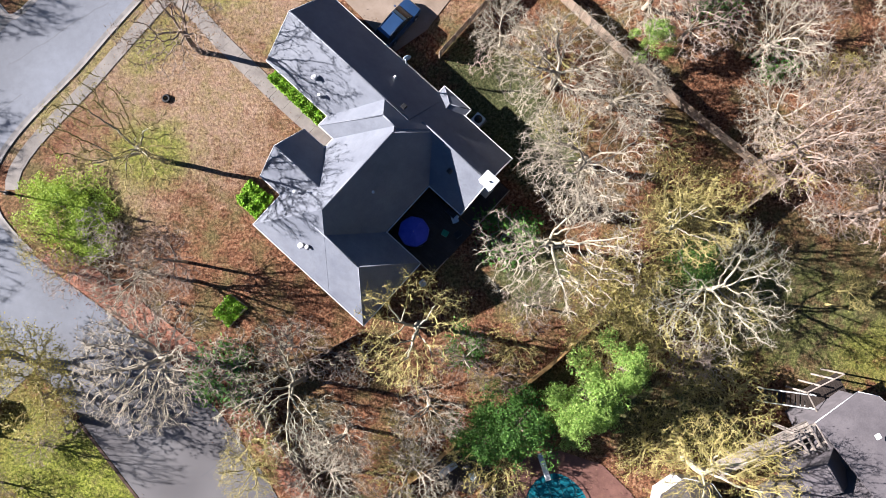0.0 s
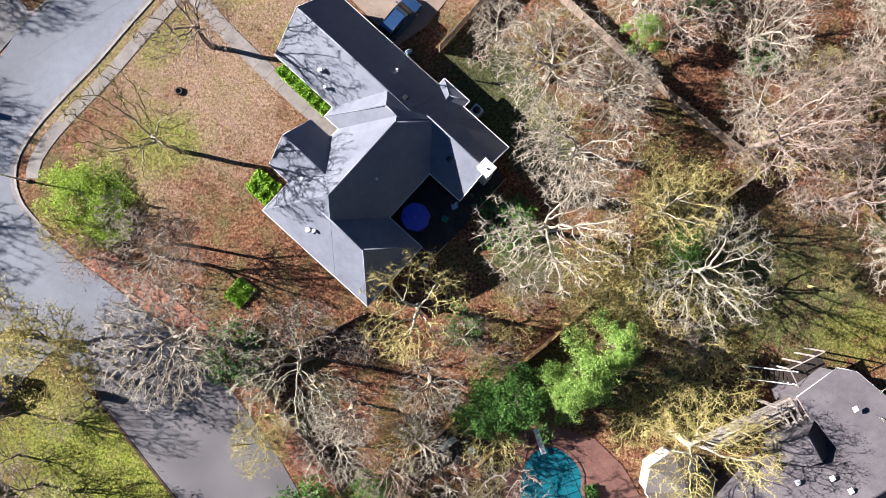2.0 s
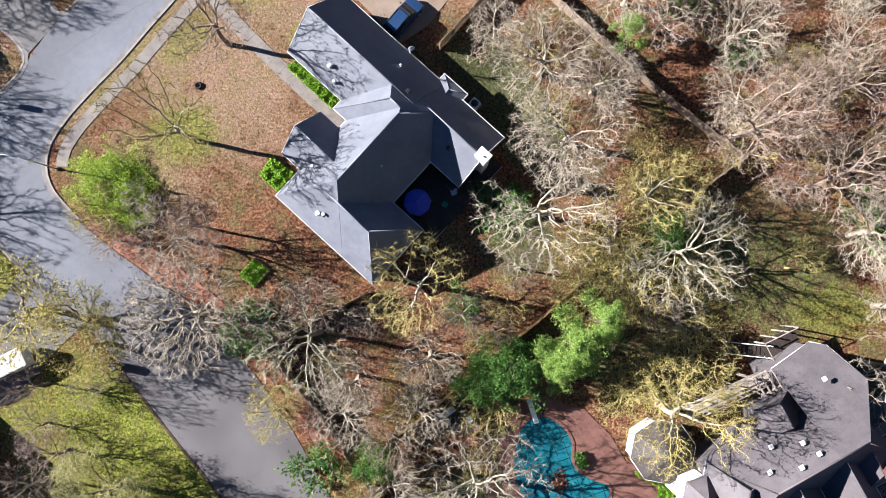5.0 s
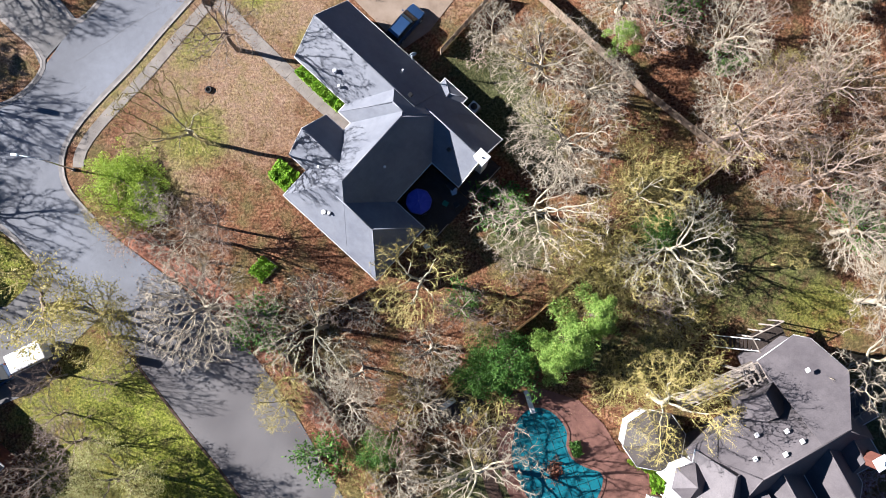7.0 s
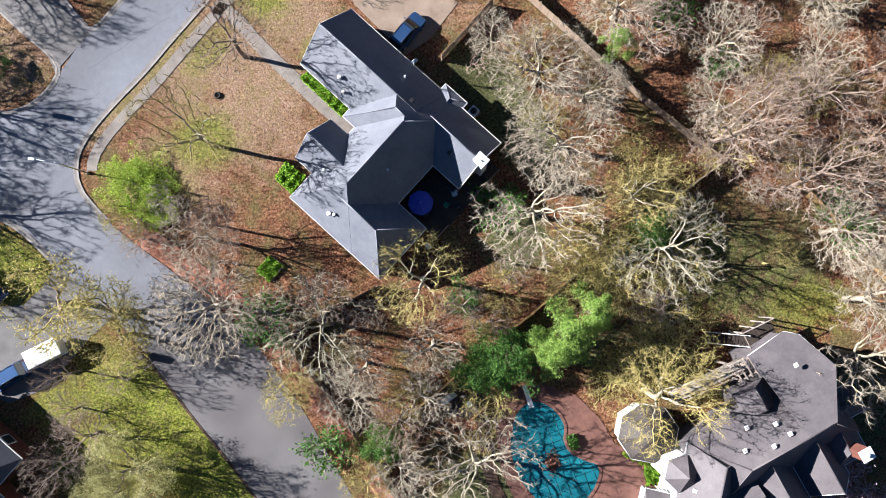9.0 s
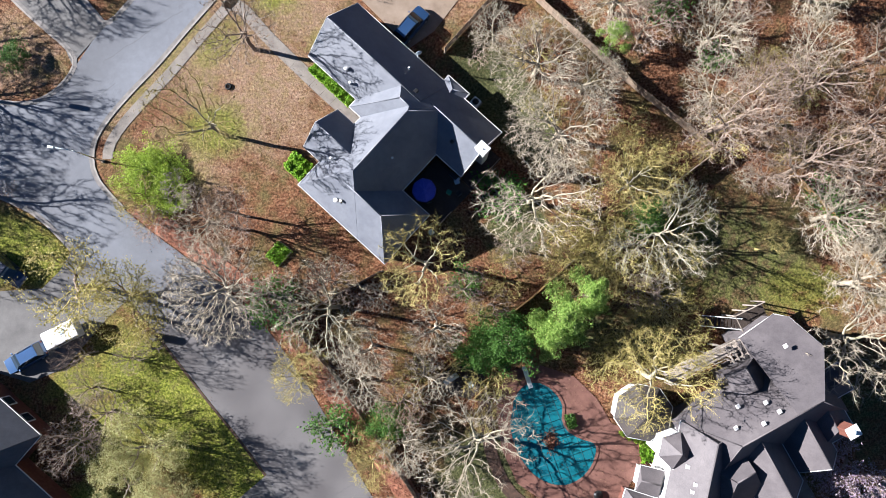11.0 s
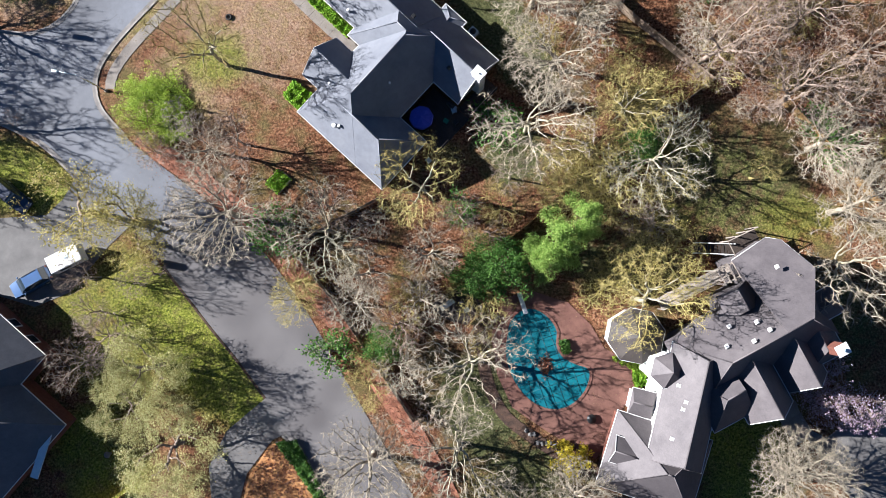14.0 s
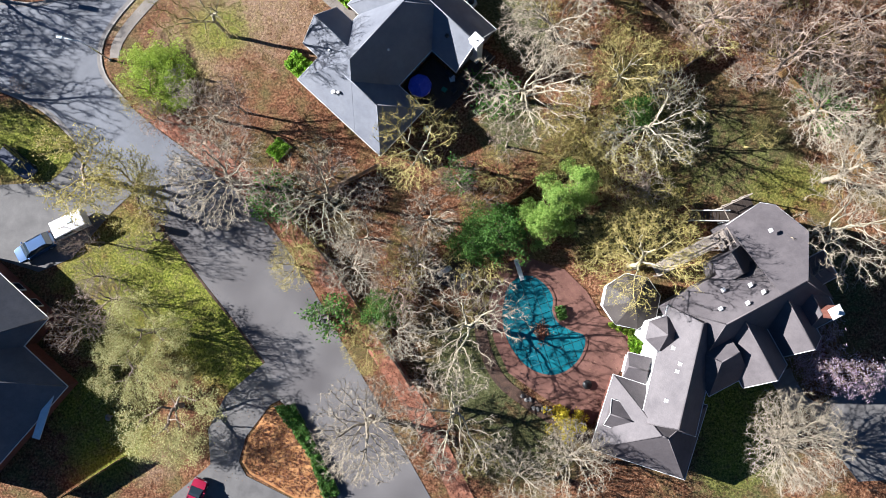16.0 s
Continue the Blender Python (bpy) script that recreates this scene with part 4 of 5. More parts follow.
WHITE = "tall bare deciduous tree with fine pale grey twigs"
YELLOW = "tall bare tree with yellow-green budding twigs"
THICK = "old bare tree with thick cream-white crooked limbs"
RED = "small bare tree with dense reddish-brown twigs"
FINE = dict(n=1900, step=0.34, kill=0.44, wild=0.16, tip=0.0175, twig=0.65, per=3, power=2.2)
OLD = dict(n=950, step=0.38, kill=0.6, wild=0.22, tip=0.0185, twig=0.6, per=3, power=2.15)
tree_kinds = {
    "w1": make_tree("bare_tree", WHITE, "tree", grow(11, 12, 5.2, 0.38, **FINE), M_BARK_W),
    "w2": make_tree("bare_tree", WHITE, "tree", grow(12, 13, 5.6, 0.34, **FINE), M_BARK_W),
    "w3": make_tree("bare_tree", WHITE, "tree", grow(13, 11, 4.6, 0.28, 1200, 0.34, 0.48, 0.18, tip=0.0185, twig=0.6, per=3, power=2.2), M_BARK_W),
    "y1": make_tree("bare_tree", YELLOW, "tree", grow(21, 12, 5.2, 0.36, 950, 0.36, 0.56, 0.22, tip=0.0195, twig=0.6, per=3, power=2.15), M_BARK_T, M_BARK_Y, M_LEAF_Y, 0.045, 0.10, 1),
    "y2": make_tree("bare_tree", YELLOW, "tree", grow(22, 11, 4.8, 0.28, 950, 0.36, 0.52, 0.22, tip=0.0185, twig=0.55, per=3, power=2.15), M_BARK_Y, M_BARK_Y, M_LEAF_Y, 0.05, 0.14, 2),
    "t1": make_tree("bare_tree", THICK, "tree", grow(31, 12, 5.8, 0.30, **OLD), M_BARK_T, M_BARK_T),
    "t2": make_tree("bare_tree", THICK, "tree", grow(36, 12, 6.0, 0.26, **OLD), M_BARK_T, M_BARK_W),
    "r1": make_tree("bare_tree", RED, "tree", grow(41, 8, 4.0, 0.2, 1000, 0.3, 0.45, 0.2, tip=0.0145, per=3, twig=0.5, power=2.15), M_BARK_R, M_BARK_R),
    "r2": make_tree("bare_tree", RED, "tree", grow(42, 10, 4.6, 0.28, 950, 0.34, 0.5, 0.2, tip=0.0155, per=3, twig=0.6, power=2.15), M_BARK_W, M_BARK_R),
    "b1": make_tree("tree", "tree holding tan dried leaves among pale twigs", "tree", grow(51, 10, 4.4, 0.3, 900, 0.34, 0.5, 0.22, tip=0.015, twig=0.55), M_BARK_R, M_BARK_R, M_LEAF_B, 0.075, 0.14, 1),
    "o1": make_tree("leafy_tree", "broad tree with dense olive-green new leaves", "tree", grow(61, 10, 5.0, 0.3, 900, 0.36, 0.55, 0.34, 15, 0.15), M_BARK_R, M_BARK_Y, M_LEAF_O, 0.075, 0.2, 9),
    "o3": make_tree("leafy_tree", "small tree with airy yellow-green new leaves", "tree", grow(63, 6, 2.4, 0.25, 420, 0.26, 0.4, 0.34, tip=0.014, twig=0.35), M_BARK_R, M_BARK_Y, M_LEAF_Y, 0.055, 0.14, 4),
    "g1": evergreen("evergreen_tree", "bright green evergreen tree with soft clumped needles", 71, 8, 3.4, M_LEAF_G, 0.10, 17, 760),
    "g2": evergreen("evergreen_tree", "dark green broadleaf evergreen tree", 72, 6, 3.6, M_LEAF_D, 0.12, 16, 500),
    "p1": evergreen("evergreen_shrub", "low spreading yellow-green evergreen shrub", 73, 2.2, 3.4, M_LEAF_P, 0.09, 24, 520, 0.4),
    "s1": make_tree("shrub", "bare brown thicket shrub among leaf litter", "shrub", grow(81, 2.6, 1.8, 0.08, 320, 0.2, 0.3, 0.4, tip=0.012, twig=0.35), M_BARK_R),
    "s2": make_tree("shrub", "bare grey thicket shrub among leaf litter", "shrub", grow(82, 3.2, 2.0, 0.08, 360, 0.2, 0.3, 0.4, tip=0.013, twig=0.35), M_BARK_W),
    "s3": make_tree("shrub", "low green leafy shrub", "shrub", grow(83, 1.6, 1.1, 0.1, 160, 0.16, 0.25, 0.4, tip=0.011, twig=0.25), M_BARK_R, None, M_LEAF_D, 0.07, 0.09, 5),
    "s4": make_tree("shrub", "yellow-green budding thicket shrub", "shrub", grow(84, 3.0, 2.0, 0.08, 340, 0.2, 0.3, 0.4, tip=0.013, twig=0.35), M_BARK_Y, M_BARK_Y, M_LEAF_Y, 0.04, 0.1, 2),
}
SIZE = {}
for key, src in tree_kinds.items():
    co = np.concatenate([np.array([q.co for q in c.data.vertices]) for c in src.children])
    SIZE[key] = (float(co[:, 2].max()), float(np.percentile(np.hypot(co[:, 0], co[:, 1]), 93)))
used = set()
trng = random.Random(5)


def plant(kind, x, y, height, radius, turn=None, label=""):
    """Stands a tree of a kind on the ground, as high and as wide as given."""
    h, r = SIZE[kind]
    m = pose(x, y, 0, 0, 0, trng.uniform(0, 360) if turn is None else turn) @ Matrix.Diagonal((radius / r, radius / r, height / h, 1))
    src = tree_kinds[kind]
    if kind in used:
        ob = copy_thing(src, m)
    else:
        used.add(kind)
        src.matrix_basis = m
        ob = src
    if label:
        ob["label"] = label
    return ob


# trees of the yards, from the street to the back fence
plant("b1", -22.6, 18.4, 13, 4.3)
plant("y1", -25.6, 8.2, 15, 4.6, 200, label="tall bare tree with long mossy limbs on the front lawn")
plant("p1", -34.8, 4.2, 1.6, 3.7)
plant("p1", -32.5, 2.0, 2, 2.8)
plant("s4", -34.6, 0.5, 4, 3)
plant("r1", -33.3, -2.1, 4, 2.2)
plant("w3", -26.5, -2.0, 8, 3.2, label="bare tree with fine grey-brown twigs")
plant("r1", -28.8, 0.8, 5, 2.4)
plant("r2", -23.4, -1.0, 8, 2.8)
plant("s2", -30.6, 2.2, 3.0, 2.0)
plant("s1", -25.2, -4.6, 2.6, 1.8)
plant("r1", -12.7, -8.5, 10, 4.6)
plant("w3", -10.0, -19.1, 7, 4)
plant("b1", 28.8, 8.5, 12, 4.6)
plant("r1", 35.2, 3.6, 9, 4.4)
plant("g1", 12.2, -12.3, 9, 3.3)
plant("g1", 14.9, -9.8, 8, 2.6)
plant("g1", 10.8, -13.8, 7, 2.4)
plant("g2", 6.5, -14.8, 6, 3.4)
plant("g2", 3.7, -16.0, 5, 2.6)
plant("g1", 18.5, 19.0, 5, 1.9)
plant("w2", 37.3, -36.6, 10, 5.2, 20)
plant("w1", 36.8, -37.2, 9, 4.6)
plant("w3", 8.9, -41.7, 9, 4)
plant("r1", -37.6, -23.2, 11, 5.2)
plant("r1", -39.8, -20.6, 8, 3.4)
plant("r2", -39.6, -26.0, 11, 4.0)
plant("o3", -35.2, -10.0, 8, 3.6)
plant("o3", -34.4, -12.6, 6, 2.4)
plant("r1", -35.6, -17.2, 5, 3.0, label="small bare tree with red-brown twigs on the lawn")
plant("r2", -39.8, -16.6, 10, 2.8)
plant("s1", -33.4, -16.2, 2.2, 1.8)
plant("o3", -40.8, -9.2, 7, 3.2)
plant("y2", -8.2, -28.2, 5, 2.7)
plant("b1", -4.8, -21.3, 6, 2.6)
plant("s4", 20.8, -15.2, 3.5, 2.6)
plant("s4", 25.1, -13.9, 3.5, 2.6)
plant("s4", 18.3, -17.1, 3, 2.2)
plant("s4", 4.2, -17.6, 3.4, 2.6)
plant("w2", 43.5, -8.3, 12, 5)
plant("w1", 41.1, -1.1, 11, 4.5)
plant("s4", 15.4, -3.0, 4, 3.0)
plant("s4", 17.6, -5.4, 3.6, 2.8)
plant("s4", 13.6, -6.0, 3.2, 2.4)
plant("s4", 21.0, 1.0, 3.6, 2.8)
for x, y, h, r in ((16.6, -1.2, 4.2, 2.8), (18.8, -3.4, 4.0, 2.8), (14.2, -8.0, 3.6, 2.4), (19.6, 4.2, 4.0, 2.8), (23.6, 3.6, 3.6, 2.4), (22.8, -9.4, 3.6, 2.6)):
    plant("s4", x, y, h, r)

# the tall trees between the house, the pool, the street and the fences
for kind, x, y, h, r in (("t1", -12.4, -11.3, 12, 5.2), ("y1", -2.3, -6.4, 11, 4.6), ("t2", 9.1, 0.8, 11, 6.4), ("w3", -1.3, -13.2, 9, 3.8), ("w2", 12.2, 8.2, 12, 5.4), ("w1", 9.7, 15.4, 12, 5.2),
                         ("w3", 5.0, 19.2, 9, 3.2), ("r2", 7.3, -4.7, 8, 3.3), ("y1", 19.3, 2.0, 10, 3.6), ("t1", 22.4, -3.0, 10, 5.4), ("y2", 15.4, -4.7, 8, 3.6), ("r1", 21.2, -9.3, 8, 3.4),
                         ("t2", 3.2, -25.4, 11, 5.2), ("w3", -4.8, -26.0, 9, 3.4), ("y2", -16.6, -19.0, 10, 4.5), ("w1", -24.0, -9.3, 12, 5.6), ("w1", -7.7, -36.2, 12, 5.6), ("t2", 2.0, -34.8, 11, 4.8),
                         ("w2", 14.5, -39.5, 10, 4.0), ("w3", -2.6, -18.8, 9, 3.4), ("o1", -32.2, -26.6, 7.5, 4.6), ("o1", -29.8, -35.4, 7.8, 5.8), ("o1", -34.8, -30.9, 7, 4.0), ("y2", 35.8, -3.3, 9, 3.0),
                         ("g2", 22.0, -1.4, 4.5, 2.5), ("t2", 42.5, -14.0, 11, 5.4), ("g2", -6.4, -23.6, 4, 2.4), ("y2", 8.0, -15.2, 6, 2.6)):
    plant(kind, x, y, h, r)

# lesser trees among them
for kind, x, y, h, r in (("w3", -8.4, -15.6, 9, 3.8), ("r2", 1.8, -9.2, 8, 3.6), ("y2", 3.4, -12.2, 6, 2.8),
                         ("w2", 15.0, 13.4, 10, 3.6), ("y2", 17.6, -9.0, 7, 3.2), ("b1", 33.0, 10.6, 9, 4.0)):
    plant(kind, x, y, h, r)

# the woods past the fences
wrng = random.Random(17)
spots = []
for _ in range(4000):
    x, y = wrng.uniform(12, 62), wrng.uniform(-14, 42)
    beyond_ne = (x - 10.4) * 0.68 + (y - 23.9) * 0.735 > 2.0
    beyond_e = (x - 35.1) * 0.79 + (y - 8.5) * 0.61 > 1.5 and x > 34
    if not (beyond_ne or beyond_e) or (x < 33 and not beyond_ne) or (y < -2 and x < 46):
        continue
    if all((x - a) ** 2 + (y - b) ** 2 > 19 for a, b in spots):
        spots.append((x, y))
for i, (x, y) in enumerate(spots[:50]):
    kind = ("w3", "w1", "r2", "w3", "b1", "w2", "r1", "b1", "r2")[i % 9] if x < 44 else ("b1", "w1", "r2", "y2", "w3", "b1", "r1")[i % 7]
    plant(kind, x, y, wrng.uniform(9, 13), wrng.uniform(3.8, 5.0))

# undergrowth
shrubs = 0
for _ in range(3000):
    x, y = wrng.uniform(-24, 44), wrng.uniform(-44, 28)
    u, v = x * 0.743 - y * 0.669, x * 0.669 + y * 0.743
    if -24 < u < 1.5 and -10.5 < v < 13 or x < -12 and y > -9 and not (-30 < x < -20 and y < 0):
        continue
    if (x - 33) ** 2 + (y + 22) ** 2 < 170 or inside(x, y, PAVED) or (x > 15 and y < -16) or inside(x, y, road_edge) or x + 2.0 < -20 + (-13 - y) * 0.74 or (x - 33) ** 2 + (y + 5) ** 2 < 50:
        continue
    if y < -30 and x > 8 or (x - 4) ** 2 + (y + 31) ** 2 < 25:
        continue
    plant(wrng.choice(("s1", "s1", "s2", "s4", "s4", "s3")), x, y, wrng.uniform(1.4, 3.2), wrng.uniform(1.0, 2.2))
    shrubs += 1
    if shrubs > 54:
        break

broad = make_tree("budding_tree", "broad old tree with pale limbs and yellow buds over the boardwalk", "tree",
                  grow(91, 11, 5.8, 0.32, 1300, 0.38, 0.55, 0.24, 11, tip=0.0155, twig=0.6, per=3), M_BARK_T, M_BARK_Y, M_LEAF_Y, 0.055, 0.14, 2)
broad.matrix_basis = pose(21.5, -18.3, 0) @ Matrix.Diagonal((1.0, 1.0, 1.3, 1))
magnolia = make_tree("magnolia_tree", "flowering magnolia covered with pink blossom", "tree", grow(92, 6, 4.3, 0.15, 900, 0.3, 0.45, 0.34, tip=0.014, twig=0.4), M_BARK_R, M_BARK_R, M_PETAL, 0.08, 0.16, 4)
magnolia.matrix_basis = pose(43.6, -27.4, 0) @ Matrix.Diagonal((1.25, 1.25, 1.1, 1))
bloom = evergreen("flowering_shrub", "round shrub covered with yellow bloom", 93, 1.6, 1.4, M_YELLOWBLOOM, 0.09, 12, 260)
bloom.matrix_basis = pose(14.4, -36.2, 0) @ Matrix.Diagonal((1.6, 1.6, 1.4, 1))

# ---- planting beds ----


def hedge_bed(name, label, outline, x, y, material, height, per, board):
    """A bed with a timber edge, filled with leafy plants."""
    ob = thing(name, x, y, 0, label, "planting bed")
    pts = [Vector((a - x, b - y)) for a, b in outline]
    bm = bmesh.new()
    for i in range(len(pts)):
        a, b = pts[i - 1], pts[i]
        d = b - a
        add_box(bm, (a.x + b.x) / 2, (a.y + b.y) / 2, 0.1, d.length + 0.1, 0.1, 0.24, math.degrees(math.atan2(d.y, d.x)), 0.01)
    part("edging", bm, board, ob)
    rng = np.random.default_rng(len(label))
    lo = np.array([min(p.x for p in pts), min(p.y for p in pts)])
    hi = np.array([max(p.x for p in pts), max(p.y for p in pts)])
    tufts = []
    flat = [(p.x, p.y) for p in pts]
    while len(tufts) < per:
        q = lo + rng.uniform(0, 1, 2) * (hi - lo)
        if inside(q[0], q[1], flat):
            tufts.append((q[0], q[1], height * rng.uniform(0.2, 1.0) * (0.75 + 0.25 * math.sin(q[0] * 4) * math.cos(q[1] * 4))))
    v, f = leaves(tufts, rng, 0.11, 0.07, 12)
    raw("planting", v, f.tolist(), material, ob, "", False, "stuff")
    slab("soil", flat, 0.0, 0.08, M_MULCH, ob)
    return ob


hedge_bed("garden_bed", "small timber-edged bed of bright green plants", [(-19.3, -3.9), (-17.8, -5.0), (-19.3, -6.8), (-20.8, -5.6)], -19.3, -5.3, M_HEDGE, 0.4, 330, M_WOOD)
hedge_bed("hedge_bed", "clipped lime-green hedge along the house front", [(-16.3, 15.9), (-15.3, 16.7), (-10.8, 12.5), (-11.5, 11.5)], -13.3, 14, M_HEDGE, 0.8, 1100, M_BRICK)
hedge_bed("hedge_bed", "square bed of lime-green shrubs at the house corner", [(-17.7, 6.5), (-15.5, 4.8), (-17.0, 2.9), (-18.9, 4.7)], -17.2, 4.7, M_HEDGE, 0.8, 620, M_BRICK)
hedge_bed("ivy_bank", "dark green ivy hedge on the planted island", [(-18.9, -35.2), (-16.6, -34.9), (-13.9, -39.5), (-11.1, -44.8), (-12.9, -45.4), (-14.6, -40.8), (-16.6, -38)], -15, -40, M_LEAF_D, 0.9, 1500, M_KERB)
hedge_bed("garden_bed", "bed of green shrubs beside the pool terrace", [(21.2, -25.6), (23.0, -25.4), (23.2, -28), (21.6, -28.4)], 22.2, -27, M_HEDGE, 0.7, 300, M_BRICK)
hedge_bed("garden_bed", "bushy green planting at the pool's inner bend", [(13.1, -23.2), (14.2, -23.0), (14.4, -24.6), (13.6, -24.6)], 13.8, -23.9, M_LEAF_D, 0.7, 160, M_PAVER)
for x, y in ((19.5, -25.1), (20.2, -25.5), (20.9, -25.8), (21.5, -26.0)):
    b = evergreen("clipped_shrub", "small round clipped green shrub", int(x * 10), 0.7, 0.42, M_LEAF_P, 0.06, 8, 120)
    b.matrix_basis = pose(x, y, 0.05)

rng = np.random.default_rng(3)
pile = [(rng.normal(11.6, 0.42), rng.normal(-26.1, 0.6), 0.1 + abs(rng.normal(0, 0.08))) for _ in range(260)]
v, f = leaves(pile, rng, 0.09, 0.05, 5)
raw("leaf_pile", v, f.tolist(), M_LEAF_S, None, "heap of red-brown leaves on the pool cover", False, "stuff", "leaves")
bed = smooth_line([(-36.5, -0.9), (-33.5, -3.3), (-28.3, -7.0), (-21.0, -12.9), (-15.6, -19.2), (-10.6, -25.6), (-5.4, -33), (-1.2, -40), (3, -48)], 0.3)
strewn = []
for a, b in zip(bed[:-1], bed[1:]):
    sd = Vector((-(b - a).y, (b - a).x)).normalized()
    for _ in range(42):
        q = a.lerp(b, rng.uniform(0, 1)) + sd * (1.25 + rng.normal(0, 0.8))
        strewn.append((q.x, q.y, 0.13))
v, f = leaves(strewn, rng, 0.085, 0.05, 1)
raw("strewn_leaves", v, f.tolist(), M_LEAF_S, None, "rust-red leaves strewn along the straw bed", False, "stuff", "leaves")
isle = [(rng.uniform(-22.4, -12), rng.uniform(-45.4, -35), 0.16) for _ in range(5200)]
isle = [p for p in isle if inside(p[0], p[1], [(-18.5, -35.2), (-19.7, -35.9), (-21.8, -39.2), (-22.3, -41.6), (-21.4, -42.7), (-16.4, -45.3), (-12.2, -45.3), (-14.4, -40.2), (-16.8, -36.6)])]
v, f = leaves(isle, rng, 0.1, 0.05, 2)
raw("strewn_leaves", v, f.tolist(), M_LEAF_S, None, "rust-red leaves strewn over the planted island", False, "stuff", "leaves")
edge = smooth_line([(-36.5, -0.9), (-33.5, -3.3), (-28.3, -7.0), (-21.0, -12.9), (-15.6, -19.2), (-10.6, -25.6), (-5.4, -33), (-1.2, -40), (3, -48)], 0.25)
v, f = leaves([(p.x + rng.normal(0.75, 1.0), p.y + rng.normal(0.75, 1.0), 0.1) for p in edge for _ in range(14)], rng, 0.09, 0.2, 2)
v[:, 2] = np.abs(v[:, 2]) * 0.5 + 0.05
raw("strewn_leaves", v, f.tolist(), M_LEAF_S, None, "rust-red leaves strewn along the straw bed", False, "stuff", "leaves")
scatter = [(rng.uniform(-38, 30), rng.uniform(-44, 22), 0.05) for _ in range(9000)]
scatter = [p for p in scatter if not inside(p[0], p[1], road_edge)]
v, f = leaves(scatter, rng, 0.06, 0.25, 3)
v[:, 2] = np.abs(v[:, 2]) + 0.03
raw("fallen_leaves", v, f.tolist(), M_LEAF_B, None, "loose brown leaves lying over the yards", False, "stuff", "leaves")

# trees west of the street, out of view, whose shade falls over it
for x, y, h in ((-62, 14, 14), (-57, 28, 14), (-64, 21, 13), (-63, 4, 9), (-70, 0, 14), (-68, 9, 14), (-57, 2, 12), (-59, -5, 12)):
    plant("w1" if h > 13 else "w3", x, y, h, 5.2)
plant("g2", -50.2, 17.2, 2.2, 1.7, label="dark round evergreen shrub on the corner lawn")
plant("r1", -50.4, 1.9, 3.0, 1.8)

# ---- vehicles ----


def car(label, category, x, y, turn, colour, length=4.8, width=1.9, height=1.65):
    """A parked car: body, cabin glass, roof, lamps, mirrors and four wheels. Its nose points along +x before it is turned."""
    ob = thing("car", x, y, 0.04, label, category, turn=turn)
    m = paint("car_paint", colour)
    w = width / 2
    sec = [(-0.5, 0.55, 0.78, 0.86), (-0.47, 0.32, 0.98, 0.97), (-0.30, 0.28, 1.0, 1.0), (0.0, 0.27, 0.98, 1.0), (0.22, 0.28, 0.97, 1.0), (0.40, 0.30, 0.88, 0.96), (0.48, 0.36, 0.78, 0.86), (0.5, 0.5, 0.66, 0.78)]
    v, f = [], []
    for sx, z0, z1, k in sec:
        for yy, zz in ((-w * k, z0), (-w * k * 1.0, (z0 + z1) / 2), (-w * k * 0.93, z1), (0, z1 + 0.03), (w * k * 0.93, z1), (w * k, (z0 + z1) / 2), (w * k, z0)):
            v.append((sx * length, yy, zz))
    for i in range(len(sec) - 1):
        for j in range(6):
            a = i * 7 + j
            f.append((a, a + 7, a + 8, a + 1))
        f.append((i * 7, i * 7 + 6, i * 7 + 13, i * 7 + 7))
    f += [tuple(range(7)), tuple(range(len(v) - 7, len(v)))[::-1]]
    body = raw("body", v, f, m, ob, "", True)
    body.data.set_sharp_from_angle(angle=radians(35))
    cab = [(-0.46, 1.0, 0.86, 0.97), (-0.39, height - 0.06, 0.72, 0.97), (0.02, height, 0.74, 0.97), (0.12, height - 0.08, 0.72, 0.97), (0.27, 0.99, 0.84, 0.97)]
    v = [(sx * length, s * w * k, zz) for sx, zz, k, _ in cab for s in (-1, 1)] + [(-0.3 * length, s * w * 0.9, 0.97) for s in (-1, 1)] + [(0.1 * length, s * w * 0.9, 0.97) for s in (-1, 1)]
    f = [(0, 2, 3, 1), (2, 4, 5, 3), (4, 6, 7, 5), (6, 8, 9, 7), (0, 10, 12, 8, 6, 4, 2), (1, 3, 5, 7, 9, 13, 11)]
    raw("cabin_glass", v, f, M_GLASS, ob, "dark tinted windows")
    boxed("roof_panel", m, ob, -0.17 * length, 0, height + 0.005, 0.44 * length, width * 0.7, 0.06, 0, 0.025)
    for s in (-1, 1):
        tubed("roof_rail", M_BLACK, ob, (-0.36 * length, s * w * 0.66, height + 0.07), (0.02 * length, s * w * 0.66, height + 0.07), 0.022, 0.022, 6)
        boxed("mirror", m, ob, 0.2 * length, s * (w + 0.09), 1.05, 0.14, 0.2, 0.14, 0, 0.03)
        boxed("headlight", M_PALE, ob, 0.475 * length, s * w * 0.66, 0.7, 0.12, 0.36, 0.14, 0, 0.03, 1.0, "clear headlight")
        boxed("tail_light", M_BRICK, ob, -0.492 * length, s * w * 0.74, 0.85, 0.08, 0.24, 0.26, 0, 0.02, 1.0, "red tail light")
        for sx in (-0.31, 0.31):
            t = tubed("wheel", M_TYRE, ob, (sx * length, s * (w - 0.2), 0.34), (sx * length, s * (w + 0.01), 0.34), 0.34, 0.34, 18)
            tubed("rim", M_STEEL, t, (sx * length, s * (w - 0.02), 0.34), (sx * length, s * (w + 0.02), 0.34), 0.21, 0.19, 12)
    return ob


